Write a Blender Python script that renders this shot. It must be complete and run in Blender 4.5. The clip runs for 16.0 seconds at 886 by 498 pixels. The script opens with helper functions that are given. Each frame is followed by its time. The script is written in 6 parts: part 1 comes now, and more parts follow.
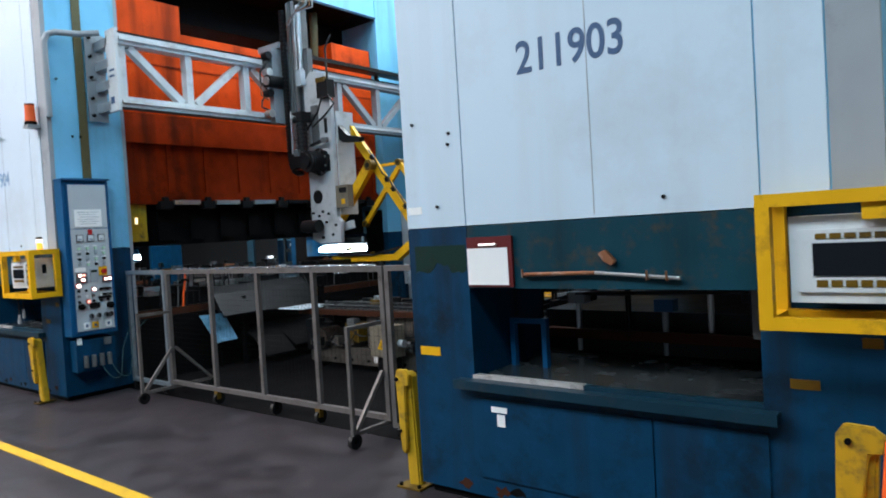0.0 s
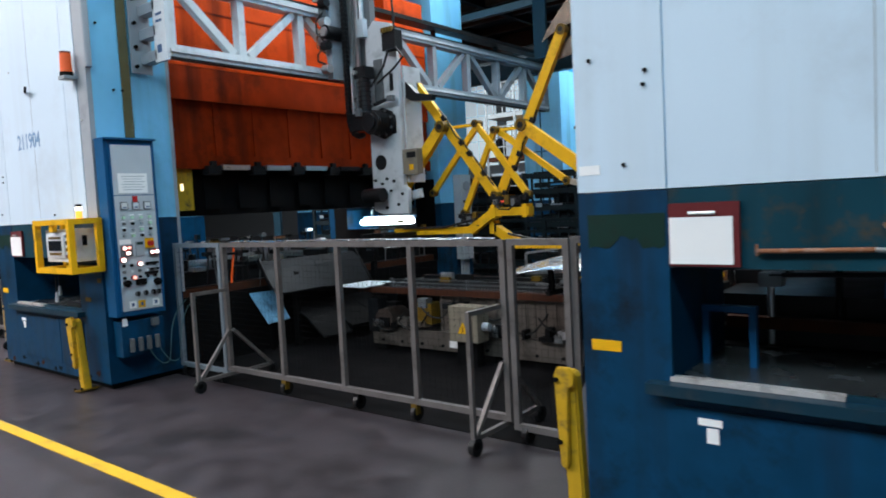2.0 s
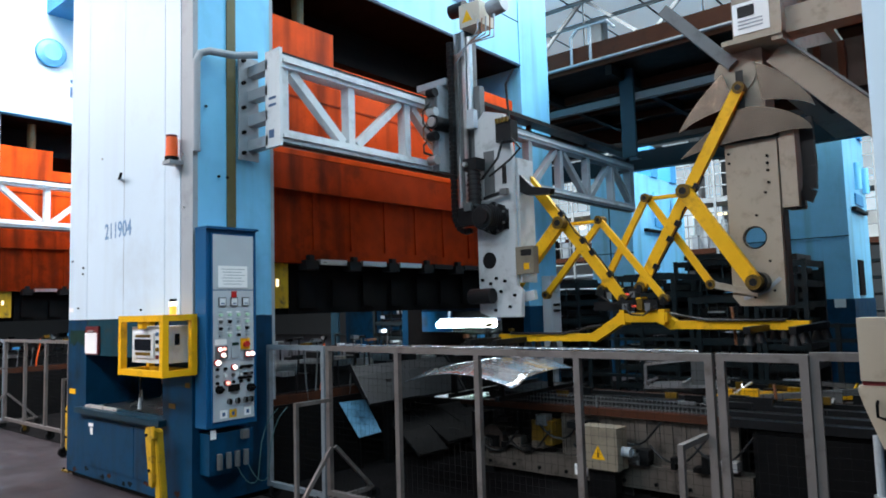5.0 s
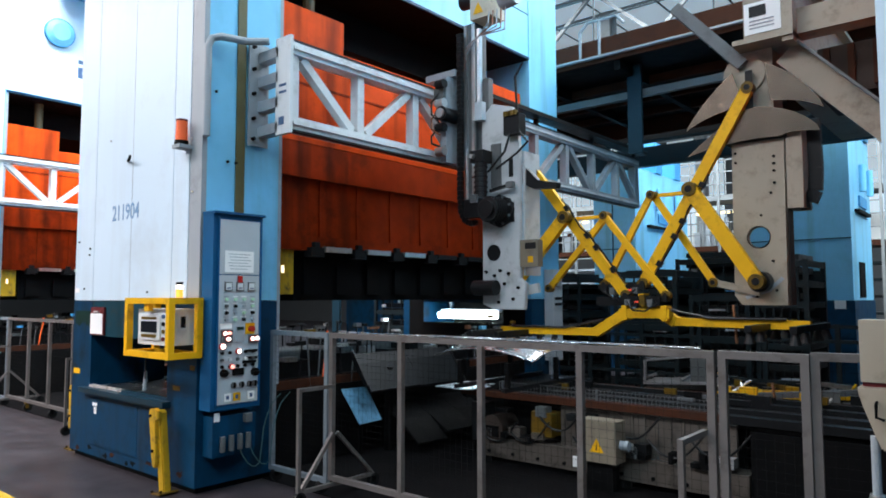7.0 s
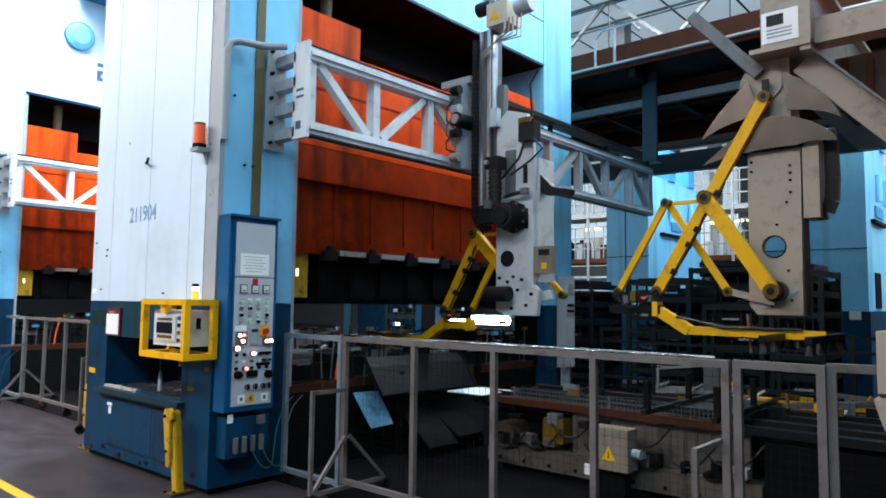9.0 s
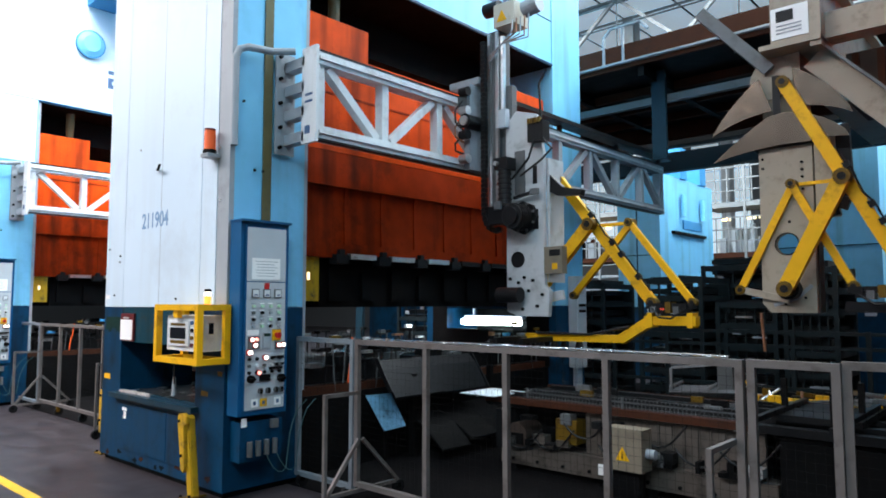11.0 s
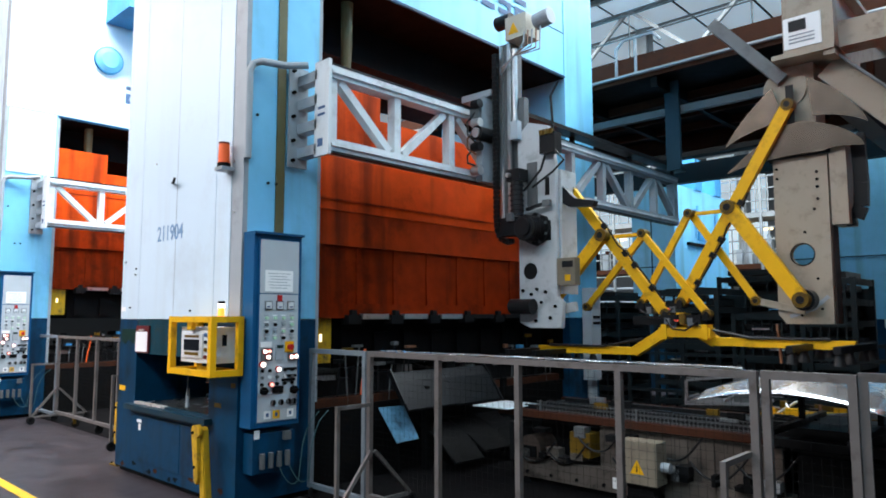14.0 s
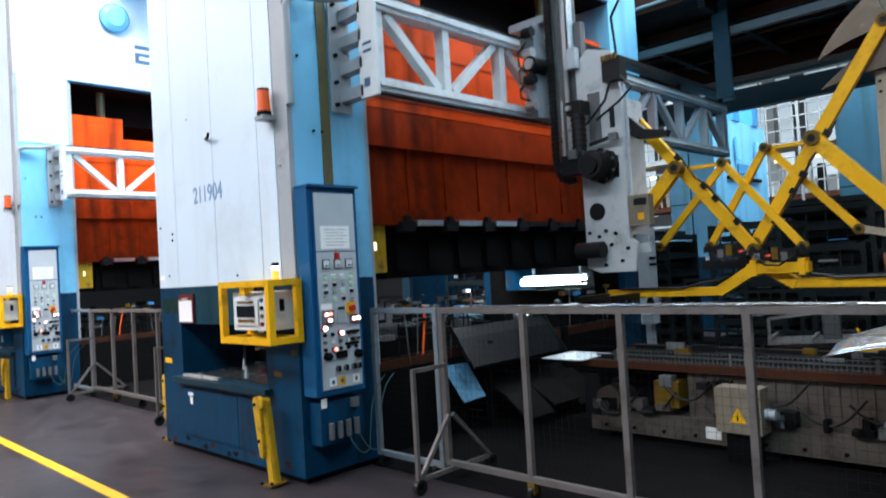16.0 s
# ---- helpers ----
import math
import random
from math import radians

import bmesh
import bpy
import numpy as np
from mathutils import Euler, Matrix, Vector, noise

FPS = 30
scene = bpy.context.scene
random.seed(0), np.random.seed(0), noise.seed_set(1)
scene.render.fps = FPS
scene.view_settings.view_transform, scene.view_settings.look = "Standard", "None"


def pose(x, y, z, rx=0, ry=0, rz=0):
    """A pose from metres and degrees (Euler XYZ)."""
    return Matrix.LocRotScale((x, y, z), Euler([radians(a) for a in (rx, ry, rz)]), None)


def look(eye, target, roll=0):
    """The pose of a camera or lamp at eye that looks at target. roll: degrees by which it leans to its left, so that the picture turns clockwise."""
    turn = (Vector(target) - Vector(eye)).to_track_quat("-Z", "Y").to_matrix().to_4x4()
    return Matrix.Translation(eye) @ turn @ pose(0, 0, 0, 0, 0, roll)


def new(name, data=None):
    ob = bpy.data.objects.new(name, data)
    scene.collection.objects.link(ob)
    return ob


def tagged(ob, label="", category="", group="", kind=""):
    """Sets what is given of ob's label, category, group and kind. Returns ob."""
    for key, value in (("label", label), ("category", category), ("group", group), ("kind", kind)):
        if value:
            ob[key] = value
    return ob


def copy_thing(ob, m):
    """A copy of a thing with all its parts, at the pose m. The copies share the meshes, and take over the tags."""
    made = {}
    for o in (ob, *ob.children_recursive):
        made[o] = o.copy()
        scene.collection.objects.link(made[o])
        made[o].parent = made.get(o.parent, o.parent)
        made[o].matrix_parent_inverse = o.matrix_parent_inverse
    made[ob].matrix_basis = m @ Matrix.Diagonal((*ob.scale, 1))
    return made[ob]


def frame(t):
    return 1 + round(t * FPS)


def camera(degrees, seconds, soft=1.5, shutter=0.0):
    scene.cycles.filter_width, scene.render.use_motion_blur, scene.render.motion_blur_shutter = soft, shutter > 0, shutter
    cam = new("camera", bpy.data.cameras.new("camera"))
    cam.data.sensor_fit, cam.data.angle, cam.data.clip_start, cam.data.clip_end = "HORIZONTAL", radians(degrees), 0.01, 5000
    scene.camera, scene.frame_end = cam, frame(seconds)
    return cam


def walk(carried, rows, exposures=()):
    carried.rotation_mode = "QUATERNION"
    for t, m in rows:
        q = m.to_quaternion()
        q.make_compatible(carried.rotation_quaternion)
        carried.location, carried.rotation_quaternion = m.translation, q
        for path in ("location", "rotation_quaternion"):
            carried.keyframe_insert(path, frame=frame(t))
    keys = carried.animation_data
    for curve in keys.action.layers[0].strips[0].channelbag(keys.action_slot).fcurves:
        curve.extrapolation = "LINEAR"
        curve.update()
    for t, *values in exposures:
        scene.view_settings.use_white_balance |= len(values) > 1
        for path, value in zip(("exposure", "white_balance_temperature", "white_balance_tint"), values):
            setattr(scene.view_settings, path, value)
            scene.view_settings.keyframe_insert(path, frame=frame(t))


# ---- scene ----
cam = camera(65.4, 16.0, soft=1.8, shutter=0.5)
PATH = [
    (0, (-0.156, 0.129, 1.53), (-1.398, 1.696, 1.474), -3.4),
    (0.5, (-0.42, 0.161, 1.517), (-1.603, 1.771, 1.427), -2.2),
    (1, (-0.743, 0.16, 1.535), (-1.865, 1.811, 1.42), -3.0),
    (1.5, (-1.053, 0.22, 1.508), (-2.26, 1.809, 1.378), -3.2),
    (2, (-1.32, 0.245, 1.526), (-2.561, 1.809, 1.397), -3.0),
    (2.5, (-1.635, 0.236, 1.518), (-2.852, 1.819, 1.4), -0.4),
    (3, (-1.895, 0.176, 1.554), (-3.12, 1.755, 1.476), -1.7),
    (3.5, (-2.103, 0.187, 1.568), (-3.334, 1.763, 1.536), -2.3),
    (4, (-2.312, 0.22, 1.58), (-3.582, 1.764, 1.641), -2.4),
    (4.5, (-2.377, 0.239, 1.573), (-3.651, 1.772, 1.733), -2.4),
    (5, (-2.436, 0.226, 1.568), (-3.718, 1.752, 1.735), -1.7),
    (7.5, (-2.442, 0.155, 1.57), (-3.732, 1.678, 1.704), 0.1),
    (8, (-2.45, 0.137, 1.579), (-3.759, 1.643, 1.716), 0.1),
    (8.5, (-2.453, 0.125, 1.577), (-3.774, 1.619, 1.719), 0.2),
    (9, (-2.446, 0.139, 1.57), (-3.755, 1.643, 1.724), 0.7),
    (11.5, (-2.438, 0.141, 1.579), (-3.781, 1.614, 1.74), -0.3),
    (12, (-2.433, 0.154, 1.578), (-3.786, 1.618, 1.743), -0.4),
    (12.5, (-2.441, 0.142, 1.58), (-3.792, 1.609, 1.732), -0.5),
    (13, (-2.443, 0.147, 1.576), (-3.797, 1.61, 1.73), -0.7),
    (13.5, (-2.435, 0.16, 1.576), (-3.794, 1.617, 1.748), -0.5),
    (14, (-2.423, 0.154, 1.57), (-3.785, 1.606, 1.763), -0.1),
    (14.5, (-2.428, 0.137, 1.547), (-3.841, 1.542, 1.722), 0.1),
    (15, (-2.591, 0.186, 1.573), (-3.997, 1.6, 1.728), -0.3),
    (15.5, (-2.841, 0.122, 1.608), (-4.225, 1.557, 1.762), -4.6),
    (16, (-3.105, 0.197, 1.574), (-4.495, 1.634, 1.631), -3.4),
]
walk(cam, [(t, look(eye, target, roll)) for t, eye, target, roll in PATH])

# ---- world, light, exposure ----
world = bpy.data.worlds.new("world")
scene.world = world
world.use_nodes = True
bg = world.node_tree.nodes["Background"]
sky = world.node_tree.nodes.new("ShaderNodeTexSky")
sky.sky_type, sky.sun_disc = "NISHITA", False
sky.sun_elevation, sky.sun_rotation = radians(48), radians(200)
world.node_tree.links.new(sky.outputs[0], bg.inputs[0])
bg.inputs[1].default_value = 0.12


def area_lamp(name, x, y, z, sx, sy, watts, colour, rx=0.0, rz=0.0):
    data = bpy.data.lights.new(name, "AREA")
    data.shape, data.size, data.size_y, data.energy, data.color = "RECTANGLE", sx, sy, watts, colour
    ob = new(name, data)
    ob.matrix_world = pose(x, y, z, rx, 0, rz)
    return ob


# daylight falls through glazed strips in the hall roof
area_lamp("skylight_over_aisle", -1.0, -5.2, 9.9, 10.0, 3.0, 1560, (0.66, 0.875, 1.0))
area_lamp("skylight_over_aisle", -17.0, -5.2, 9.9, 18.0, 4.0, 4450, (1.0, 0.92, 0.93))
area_lamp("skylight_over_line", -4.6, 5.6, 9.9, 3.0, 5.0, 630, (0.84, 0.95, 1.0))
area_lamp("skylight_over_line", -11.6, 4.6, 9.9, 3.4, 6.0, 2500, (0.88, 0.96, 1.0))
area_lamp("skylight_at_back", -6.0, 13.2, 9.9, 36.0, 4.0, 8600, (0.86, 0.95, 1.0))


# ---- materials ----
def mat(name, colour, rough=0.5, metal=0.0, grain=0.08, scale=6.0, bump=0.15, dirt=None, dirt_amount=0.0, dirt_scale=1.6, streak=None, streak_amount=0.0, spec=0.28):
    m = bpy.data.materials.new(name)
    m.use_nodes = True
    nt = m.node_tree
    b = nt.nodes["Principled BSDF"]
    co = nt.nodes.new("ShaderNodeTexCoord")
    n1 = nt.nodes.new("ShaderNodeTexNoise")
    n1.inputs["Scale"].default_value, n1.inputs["Detail"].default_value = scale, 8
    nt.links.new(co.outputs["Object"], n1.inputs["Vector"])
    ramp = nt.nodes.new("ShaderNodeMapRange")
    ramp.inputs["To Min"].default_value, ramp.inputs["To Max"].default_value = 1 - grain, 1 + grain
    nt.links.new(n1.outputs["Fac"], ramp.inputs["Value"])
    mul = nt.nodes.new("ShaderNodeMix")
    mul.data_type, mul.blend_type = "RGBA", "MULTIPLY"
    mul.inputs["Factor"].default_value = 1
    mul.inputs["A"].default_value = (*colour, 1)
    nt.links.new(ramp.outputs["Result"], mul.inputs["B"])
    out = mul.outputs["Result"]
    if dirt:
        n2 = nt.nodes.new("ShaderNodeTexNoise")
        n2.inputs["Scale"].default_value, n2.inputs["Detail"].default_value = dirt_scale, 10
        n2.inputs["Roughness"].default_value = 0.68
        nt.links.new(co.outputs["Object"], n2.inputs["Vector"])
        r2 = nt.nodes.new("ShaderNodeMapRange")
        r2.inputs["From Min"].default_value, r2.inputs["From Max"].default_value = 0.52, 0.72
        r2.inputs["To Max"].default_value = dirt_amount
        nt.links.new(n2.outputs["Fac"], r2.inputs["Value"])
        mx = nt.nodes.new("ShaderNodeMix")
        mx.data_type = "RGBA"
        nt.links.new(r2.outputs["Result"], mx.inputs["Factor"])
        nt.links.new(out, mx.inputs["A"])
        mx.inputs["B"].default_value = (*dirt, 1)
        out = mx.outputs["Result"]
    if streak:
        mp = nt.nodes.new("ShaderNodeMapping")
        mp.inputs["Scale"].default_value = (3.2, 3.2, 0.22)
        nt.links.new(co.outputs["Object"], mp.inputs["Vector"])
        n4 = nt.nodes.new("ShaderNodeTexNoise")
        n4.inputs["Scale"].default_value, n4.inputs["Detail"].default_value = 1.3, 6
        nt.links.new(mp.outputs["Vector"], n4.inputs["Vector"])
        r4 = nt.nodes.new("ShaderNodeMapRange")
        r4.inputs["From Min"].default_value, r4.inputs["From Max"].default_value = 0.53, 0.75
        r4.inputs["To Max"].default_value = streak_amount
        nt.links.new(n4.outputs["Fac"], r4.inputs["Value"])
        m4 = nt.nodes.new("ShaderNodeMix")
        m4.data_type = "RGBA"
        nt.links.new(r4.outputs["Result"], m4.inputs["Factor"])
        nt.links.new(out, m4.inputs["A"])
        m4.inputs["B"].default_value = (*streak, 1)
        out = m4.outputs["Result"]
    nt.links.new(out, b.inputs["Base Color"])
    b.inputs["Specular IOR Level"].default_value = spec
    b.inputs["Roughness"].default_value, b.inputs["Metallic"].default_value = rough, metal
    n3 = nt.nodes.new("ShaderNodeTexNoise")
    n3.inputs["Scale"].default_value, n3.inputs["Detail"].default_value = scale * 9, 4
    nt.links.new(co.outputs["Object"], n3.inputs["Vector"])
    r3 = nt.nodes.new("ShaderNodeMapRange")
    r3.inputs["To Min"].default_value, r3.inputs["To Max"].default_value = max(0.02, rough - 0.12), min(1, rough + 0.12)
    nt.links.new(n1.outputs["Fac"], r3.inputs["Value"])
    nt.links.new(r3.outputs["Result"], b.inputs["Roughness"])
    bp = nt.nodes.new("ShaderNodeBump")
    bp.inputs["Strength"].default_value, bp.inputs["Distance"].default_value = bump, 0.004
    nt.links.new(n3.outputs["Fac"], bp.inputs["Height"])
    nt.links.new(bp.outputs["Normal"], b.inputs["Normal"])
    return m


def glow(name, colour, strength):
    m = bpy.data.materials.new(name)
    m.use_nodes = True
    b = m.node_tree.nodes["Principled BSDF"]
    b.inputs["Base Color"].default_value = (*colour, 1)
    b.inputs["Emission Color"].default_value = (*colour, 1)
    b.inputs["Emission Strength"].default_value = strength
    return m


PALE = mat("pale_grey_paint", (0.54, 0.655, 0.76), 0.45, grain=0.05, scale=1.2, dirt=(0.36, 0.39, 0.42), dirt_amount=0.4, dirt_scale=1.1, streak=(0.36, 0.38, 0.38), streak_amount=0.22)
SKYBLUE = mat("sky_blue_paint", (0.19, 0.53, 0.78), 0.42, dirt=(0.08, 0.30, 0.45), dirt_amount=0.4, streak=(0.10, 0.22, 0.28), streak_amount=0.55)
BLUE = mat("dark_blue_paint", (0.0015, 0.037, 0.088), 0.45, grain=0.35, dirt=(0.004, 0.008, 0.011), dirt_amount=0.9, dirt_scale=2.6, streak=(0.010, 0.009, 0.008), streak_amount=0.7, spec=0.16)
TEAL = mat("teal_paint", (0.003, 0.038, 0.058), 0.5, grain=0.2, dirt=(0.075, 0.042, 0.010), dirt_amount=0.7, dirt_scale=8.5, streak=(0.006, 0.014, 0.016), streak_amount=0.6, spec=0.16)
ORANGE = mat("orange_paint", (0.66, 0.064, 0.003), 0.55, grain=0.35, dirt=(0.14, 0.014, 0.002), dirt_amount=0.95, dirt_scale=1.5, streak=(0.12, 0.014, 0.003), streak_amount=0.75, spec=0.1)
YELLOW = mat("yellow_paint", (0.74, 0.39, 0.008), 0.45, grain=0.15, dirt=(0.20, 0.10, 0.015), dirt_amount=0.75, dirt_scale=6, spec=0.2)
WHITE = mat("white_paint", (0.62, 0.65, 0.67), 0.42, dirt=(0.22, 0.22, 0.22), dirt_amount=0.6, dirt_scale=4, streak=(0.2, 0.19, 0.18), streak_amount=0.4)
BEIGE = mat("beige_paint", (0.33, 0.29, 0.25), 0.5, dirt=(0.15, 0.12, 0.10), dirt_amount=0.55, dirt_scale=3, streak=(0.12, 0.09, 0.07), streak_amount=0.5)
GALV = mat("galvanised_steel", (0.33, 0.33, 0.34), 0.45, 0.5, dirt=(0.2, 0.19, 0.18), dirt_amount=0.5, dirt_scale=5)
STEEL = mat("bare_steel", (0.62, 0.62, 0.62), 0.32, 0.9, dirt=(0.25, 0.22, 0.2), dirt_amount=0.45, dirt_scale=6)
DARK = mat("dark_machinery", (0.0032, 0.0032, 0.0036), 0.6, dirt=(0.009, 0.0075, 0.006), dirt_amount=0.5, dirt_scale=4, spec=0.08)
BLACK = mat("black_rubber", (0.008, 0.008, 0.009), 0.45, spec=0.22)
RUSTY = mat("rusty_steel", (0.055, 0.018, 0.009), 0.7, 0.1, grain=0.3, dirt=(0.018, 0.013, 0.011), dirt_amount=0.7, dirt_scale=5, spec=0.12)
CONCRETE = mat("worn_concrete", (0.031, 0.0252, 0.0285), 0.36, grain=0.85, scale=5.0, dirt=(0.0075, 0.0068, 0.0075), dirt_amount=0.95, dirt_scale=1.5, spec=0.26)
PAPER = mat("white_paper", (0.8, 0.8, 0.8), 0.7, grain=0.03)
GREYP = mat("grey_panel", (0.42, 0.46, 0.5), 0.4)
LAMP = glow("cold_lamp", (0.75, 0.95, 1.0), 36)
LINEY = mat("line_paint", (0.52, 0.30, 0.012), 0.5, grain=0.15, scale=8, dirt=(0.14, 0.09, 0.03), dirt_amount=0.5, dirt_scale=5)
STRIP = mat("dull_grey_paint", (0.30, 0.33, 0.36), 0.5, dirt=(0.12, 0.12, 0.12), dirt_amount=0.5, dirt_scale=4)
OILYSHADE = mat("oily_shaded_concrete", (0.005, 0.0045, 0.005), 0.7, grain=0.4, scale=2.5, dirt=(0.010, 0.009, 0.009), dirt_amount=0.6, spec=0.04)
HALLW = mat("hall_wall_grey", (0.08, 0.085, 0.09), 0.8, spec=0.1)
ROOF = mat("dark_roof_steel", (0.025, 0.026, 0.028), 0.8, spec=0.1)
HALLSTEEL = mat("pale_hall_steel", (0.22, 0.23, 0.235), 0.6, dirt=(0.10, 0.075, 0.06), dirt_amount=0.6)
ORANGED = mat("sooty_shaded_orange", (0.20, 0.017, 0.001), 0.6, grain=0.45, dirt=(0.016, 0.004, 0.002), dirt_amount=0.95, dirt_scale=1.4, streak=(0.012, 0.004, 0.002), streak_amount=0.85, spec=0.06)
DARKMETAL = mat("dark_oily_metal", (0.011, 0.0115, 0.013), 0.40, 0.3, dirt=(0.006, 0.0055, 0.005), dirt_amount=0.6, dirt_scale=5, spec=0.2)
YELLOWD = mat("dirty_yellow_paint", (0.13, 0.072, 0.006), 0.5, dirt=(0.02, 0.015, 0.009), dirt_amount=0.9, dirt_scale=6, spec=0.2)
YELLOWCHIP = mat("chipped_yellow_paint", (0.50, 0.29, 0.012), 0.5, grain=0.2, dirt=(0.04, 0.038, 0.035), dirt_amount=1.0, dirt_scale=8, streak=(0.10, 0.05, 0.015), streak_amount=0.6)
INK = mat("blue_grey_ink", (0.05, 0.10, 0.20), 0.6, grain=0.25, scale=30)
OLIVE = mat("olive_oil_stain", (0.115, 0.10, 0.045), 0.4, grain=0.3, dirt=(0.05, 0.045, 0.03), dirt_amount=0.7, dirt_scale=4, streak=(0.10, 0.22, 0.26), streak_amount=0.6)
CABBLUE = mat("cabinet_blue", (0.006, 0.080, 0.20), 0.42, dirt=(0.008, 0.04, 0.08), dirt_amount=0.5, spec=0.2)
REDBOARD = mat("dark_red_board", (0.11, 0.012, 0.014), 0.5, dirt=(0.04, 0.02, 0.02), dirt_amount=0.4)
SCREEN = mat("screen_glass", (0.008, 0.010, 0.014), 0.12, grain=0.02, bump=0.0)
CREAM = mat("cream_paint", (0.50, 0.46, 0.38), 0.45, dirt=(0.22, 0.18, 0.13), dirt_amount=0.5, dirt_scale=6)
BEIGE = mat("worn_beige_paint", (0.33, 0.28, 0.22), 0.5, dirt=(0.12, 0.09, 0.065), dirt_amount=0.6, dirt_scale=7)
CREAMDARK = mat("dirty_cream_paint", (0.19, 0.16, 0.12), 0.55, dirt=(0.06, 0.045, 0.035), dirt_amount=0.6, dirt_scale=5)
# Beige darkened by grime and by shade among the machines, both in the colour.
BEIGEDARK = mat("grimy_shaded_beige", (0.050, 0.036, 0.030), 0.6, grain=0.3, dirt=(0.012, 0.009, 0.008), dirt_amount=0.9, dirt_scale=3, spec=0.12)
GUARD = mat("bare_sheet_guard", (0.22, 0.18, 0.145), 0.22, 0.85, dirt=(0.10, 0.075, 0.055), dirt_amount=0.6, dirt_scale=4)
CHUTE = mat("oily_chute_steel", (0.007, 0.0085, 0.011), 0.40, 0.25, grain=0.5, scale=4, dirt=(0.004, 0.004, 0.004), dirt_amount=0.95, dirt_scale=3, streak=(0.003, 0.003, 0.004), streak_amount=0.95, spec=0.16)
BRIGHTSHEET = mat("bright_sheet_metal", (0.62, 0.66, 0.70), 0.25, 0.9, grain=0.12)
BRIGHTFLOOR = mat("worn_bed_steel", (0.10, 0.115, 0.12), 0.25, 0.7, grain=0.4, dirt=(0.012, 0.012, 0.012), dirt_amount=0.9, dirt_scale=2.5)
WORNEDGE = mat("worn_edge_highlight", (0.50, 0.48, 0.47), 0.3, 0.25, grain=0.25, dirt=(0.16, 0.13, 0.11), dirt_amount=0.6, dirt_scale=9)
LEDGE = mat("scuffed_ledge_paint", (0.006, 0.030, 0.050), 0.35, 0.1, grain=0.3, dirt=(0.04, 0.045, 0.048), dirt_amount=0.7, dirt_scale=5)
SLIDEMETAL = mat("sheet_reflection_blue", (0.17, 0.40, 0.60), 0.4, 0.3, grain=0.35, scale=14, dirt=(0.035, 0.08, 0.11), dirt_amount=0.8, dirt_scale=9, spec=0.4)
ENDMETAL = mat("sheet_reflection_white", (0.80, 0.88, 0.94), 0.3, 0.0, grain=0.2, scale=14, spec=0.6)
ORANGEM = mat("smoked_shaded_orange", (0.33, 0.029, 0.0015), 0.55, grain=0.45, dirt=(0.04, 0.006, 0.002), dirt_amount=0.95, dirt_scale=1.3, streak=(0.03, 0.006, 0.003), streak_amount=0.85, spec=0.08)
GIRDERBLUE = mat("dull_girder_blue", (0.012, 0.034, 0.050), 0.6, dirt=(0.02, 0.03, 0.04), dirt_amount=0.6, spec=0.15)
LUGBLUE = mat("mid_blue_paint", (0.05, 0.26, 0.52), 0.5, dirt=(0.04, 0.14, 0.26), dirt_amount=0.4)
FADEDINK = mat("faded_blue_ink", (0.16, 0.28, 0.46), 0.6, grain=0.35, scale=30)
PLATEGREY = mat("carriage_grey_paint", (0.50, 0.515, 0.53), 0.45, dirt=(0.15, 0.15, 0.15), dirt_amount=0.6, dirt_scale=5)
DULLGREY = mat("dull_dark_grey", (0.12, 0.125, 0.13), 0.5, 0.2, dirt=(0.05, 0.05, 0.05), dirt_amount=0.6, dirt_scale=5)
PATCHGREEN = mat("old_green_paint", (0.006, 0.026, 0.020), 0.5, dirt=(0.012, 0.012, 0.010), dirt_amount=0.6, dirt_scale=6, spec=0.15)
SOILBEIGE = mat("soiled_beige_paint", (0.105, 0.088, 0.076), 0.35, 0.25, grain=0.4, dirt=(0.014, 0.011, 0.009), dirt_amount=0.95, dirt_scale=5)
WETBLACK = mat("oily_black_cable", (0.010, 0.010, 0.011), 0.34, spec=0.45)
WHITESHEET = mat("white_sheet_cladding", (0.62, 0.64, 0.64), 0.6, dirt=(0.3, 0.28, 0.25), dirt_amount=0.5)
DARKRED = mat("dark_red_lens", (0.42, 0.02, 0.02), 0.3)
PINKLENS = glow("pale_red_lens", (1.0, 0.50, 0.40), 1.3)
PANEL = mat("pressed_panel_steel", (0.70, 0.70, 0.72), 0.24, 0.85, grain=0.06, dirt=(0.5, 0.5, 0.5), dirt_amount=0.3)
FENCE = mat("fence_grey_paint", (0.135, 0.120, 0.116), 0.45, 0.2, grain=0.2, dirt=(0.045, 0.035, 0.028), dirt_amount=0.75, dirt_scale=7)
GATEGREY = mat("gate_blue_grey_paint", (0.17, 0.20, 0.23), 0.45, 0.1, grain=0.2, dirt=(0.07, 0.06, 0.055), dirt_amount=0.6, dirt_scale=7)
WIRE = mat("fence_wire", (0.010, 0.010, 0.010), 0.7, 0.0, spec=0.05)
STILL = mat("stillage_paint", (0.010, 0.016, 0.019), 0.55, dirt=(0.03, 0.018, 0.012), dirt_amount=0.4, dirt_scale=4, spec=0.15)
RUSTROD = mat("brown_rust", (0.24, 0.10, 0.05), 0.6, 0.3, grain=0.3, dirt=(0.45, 0.4, 0.36), dirt_amount=0.5, dirt_scale=8)
CABLE = mat("pale_cable", (0.04, 0.10, 0.11), 0.5)
# Faint emission brightens this orange on lens, hose and marker alike.
BEACON = glow("glowing_orange_plastic", (0.75, 0.10, 0.012), 0.12)
AMBER = glow("amber_lens", (1.0, 0.42, 0.06), 1.2)
REDLENS = glow("red_lens", (0.9, 0.10, 0.06), 0.8)
GREENLENS = glow("green_lens", (0.35, 0.55, 0.40), 0.15)
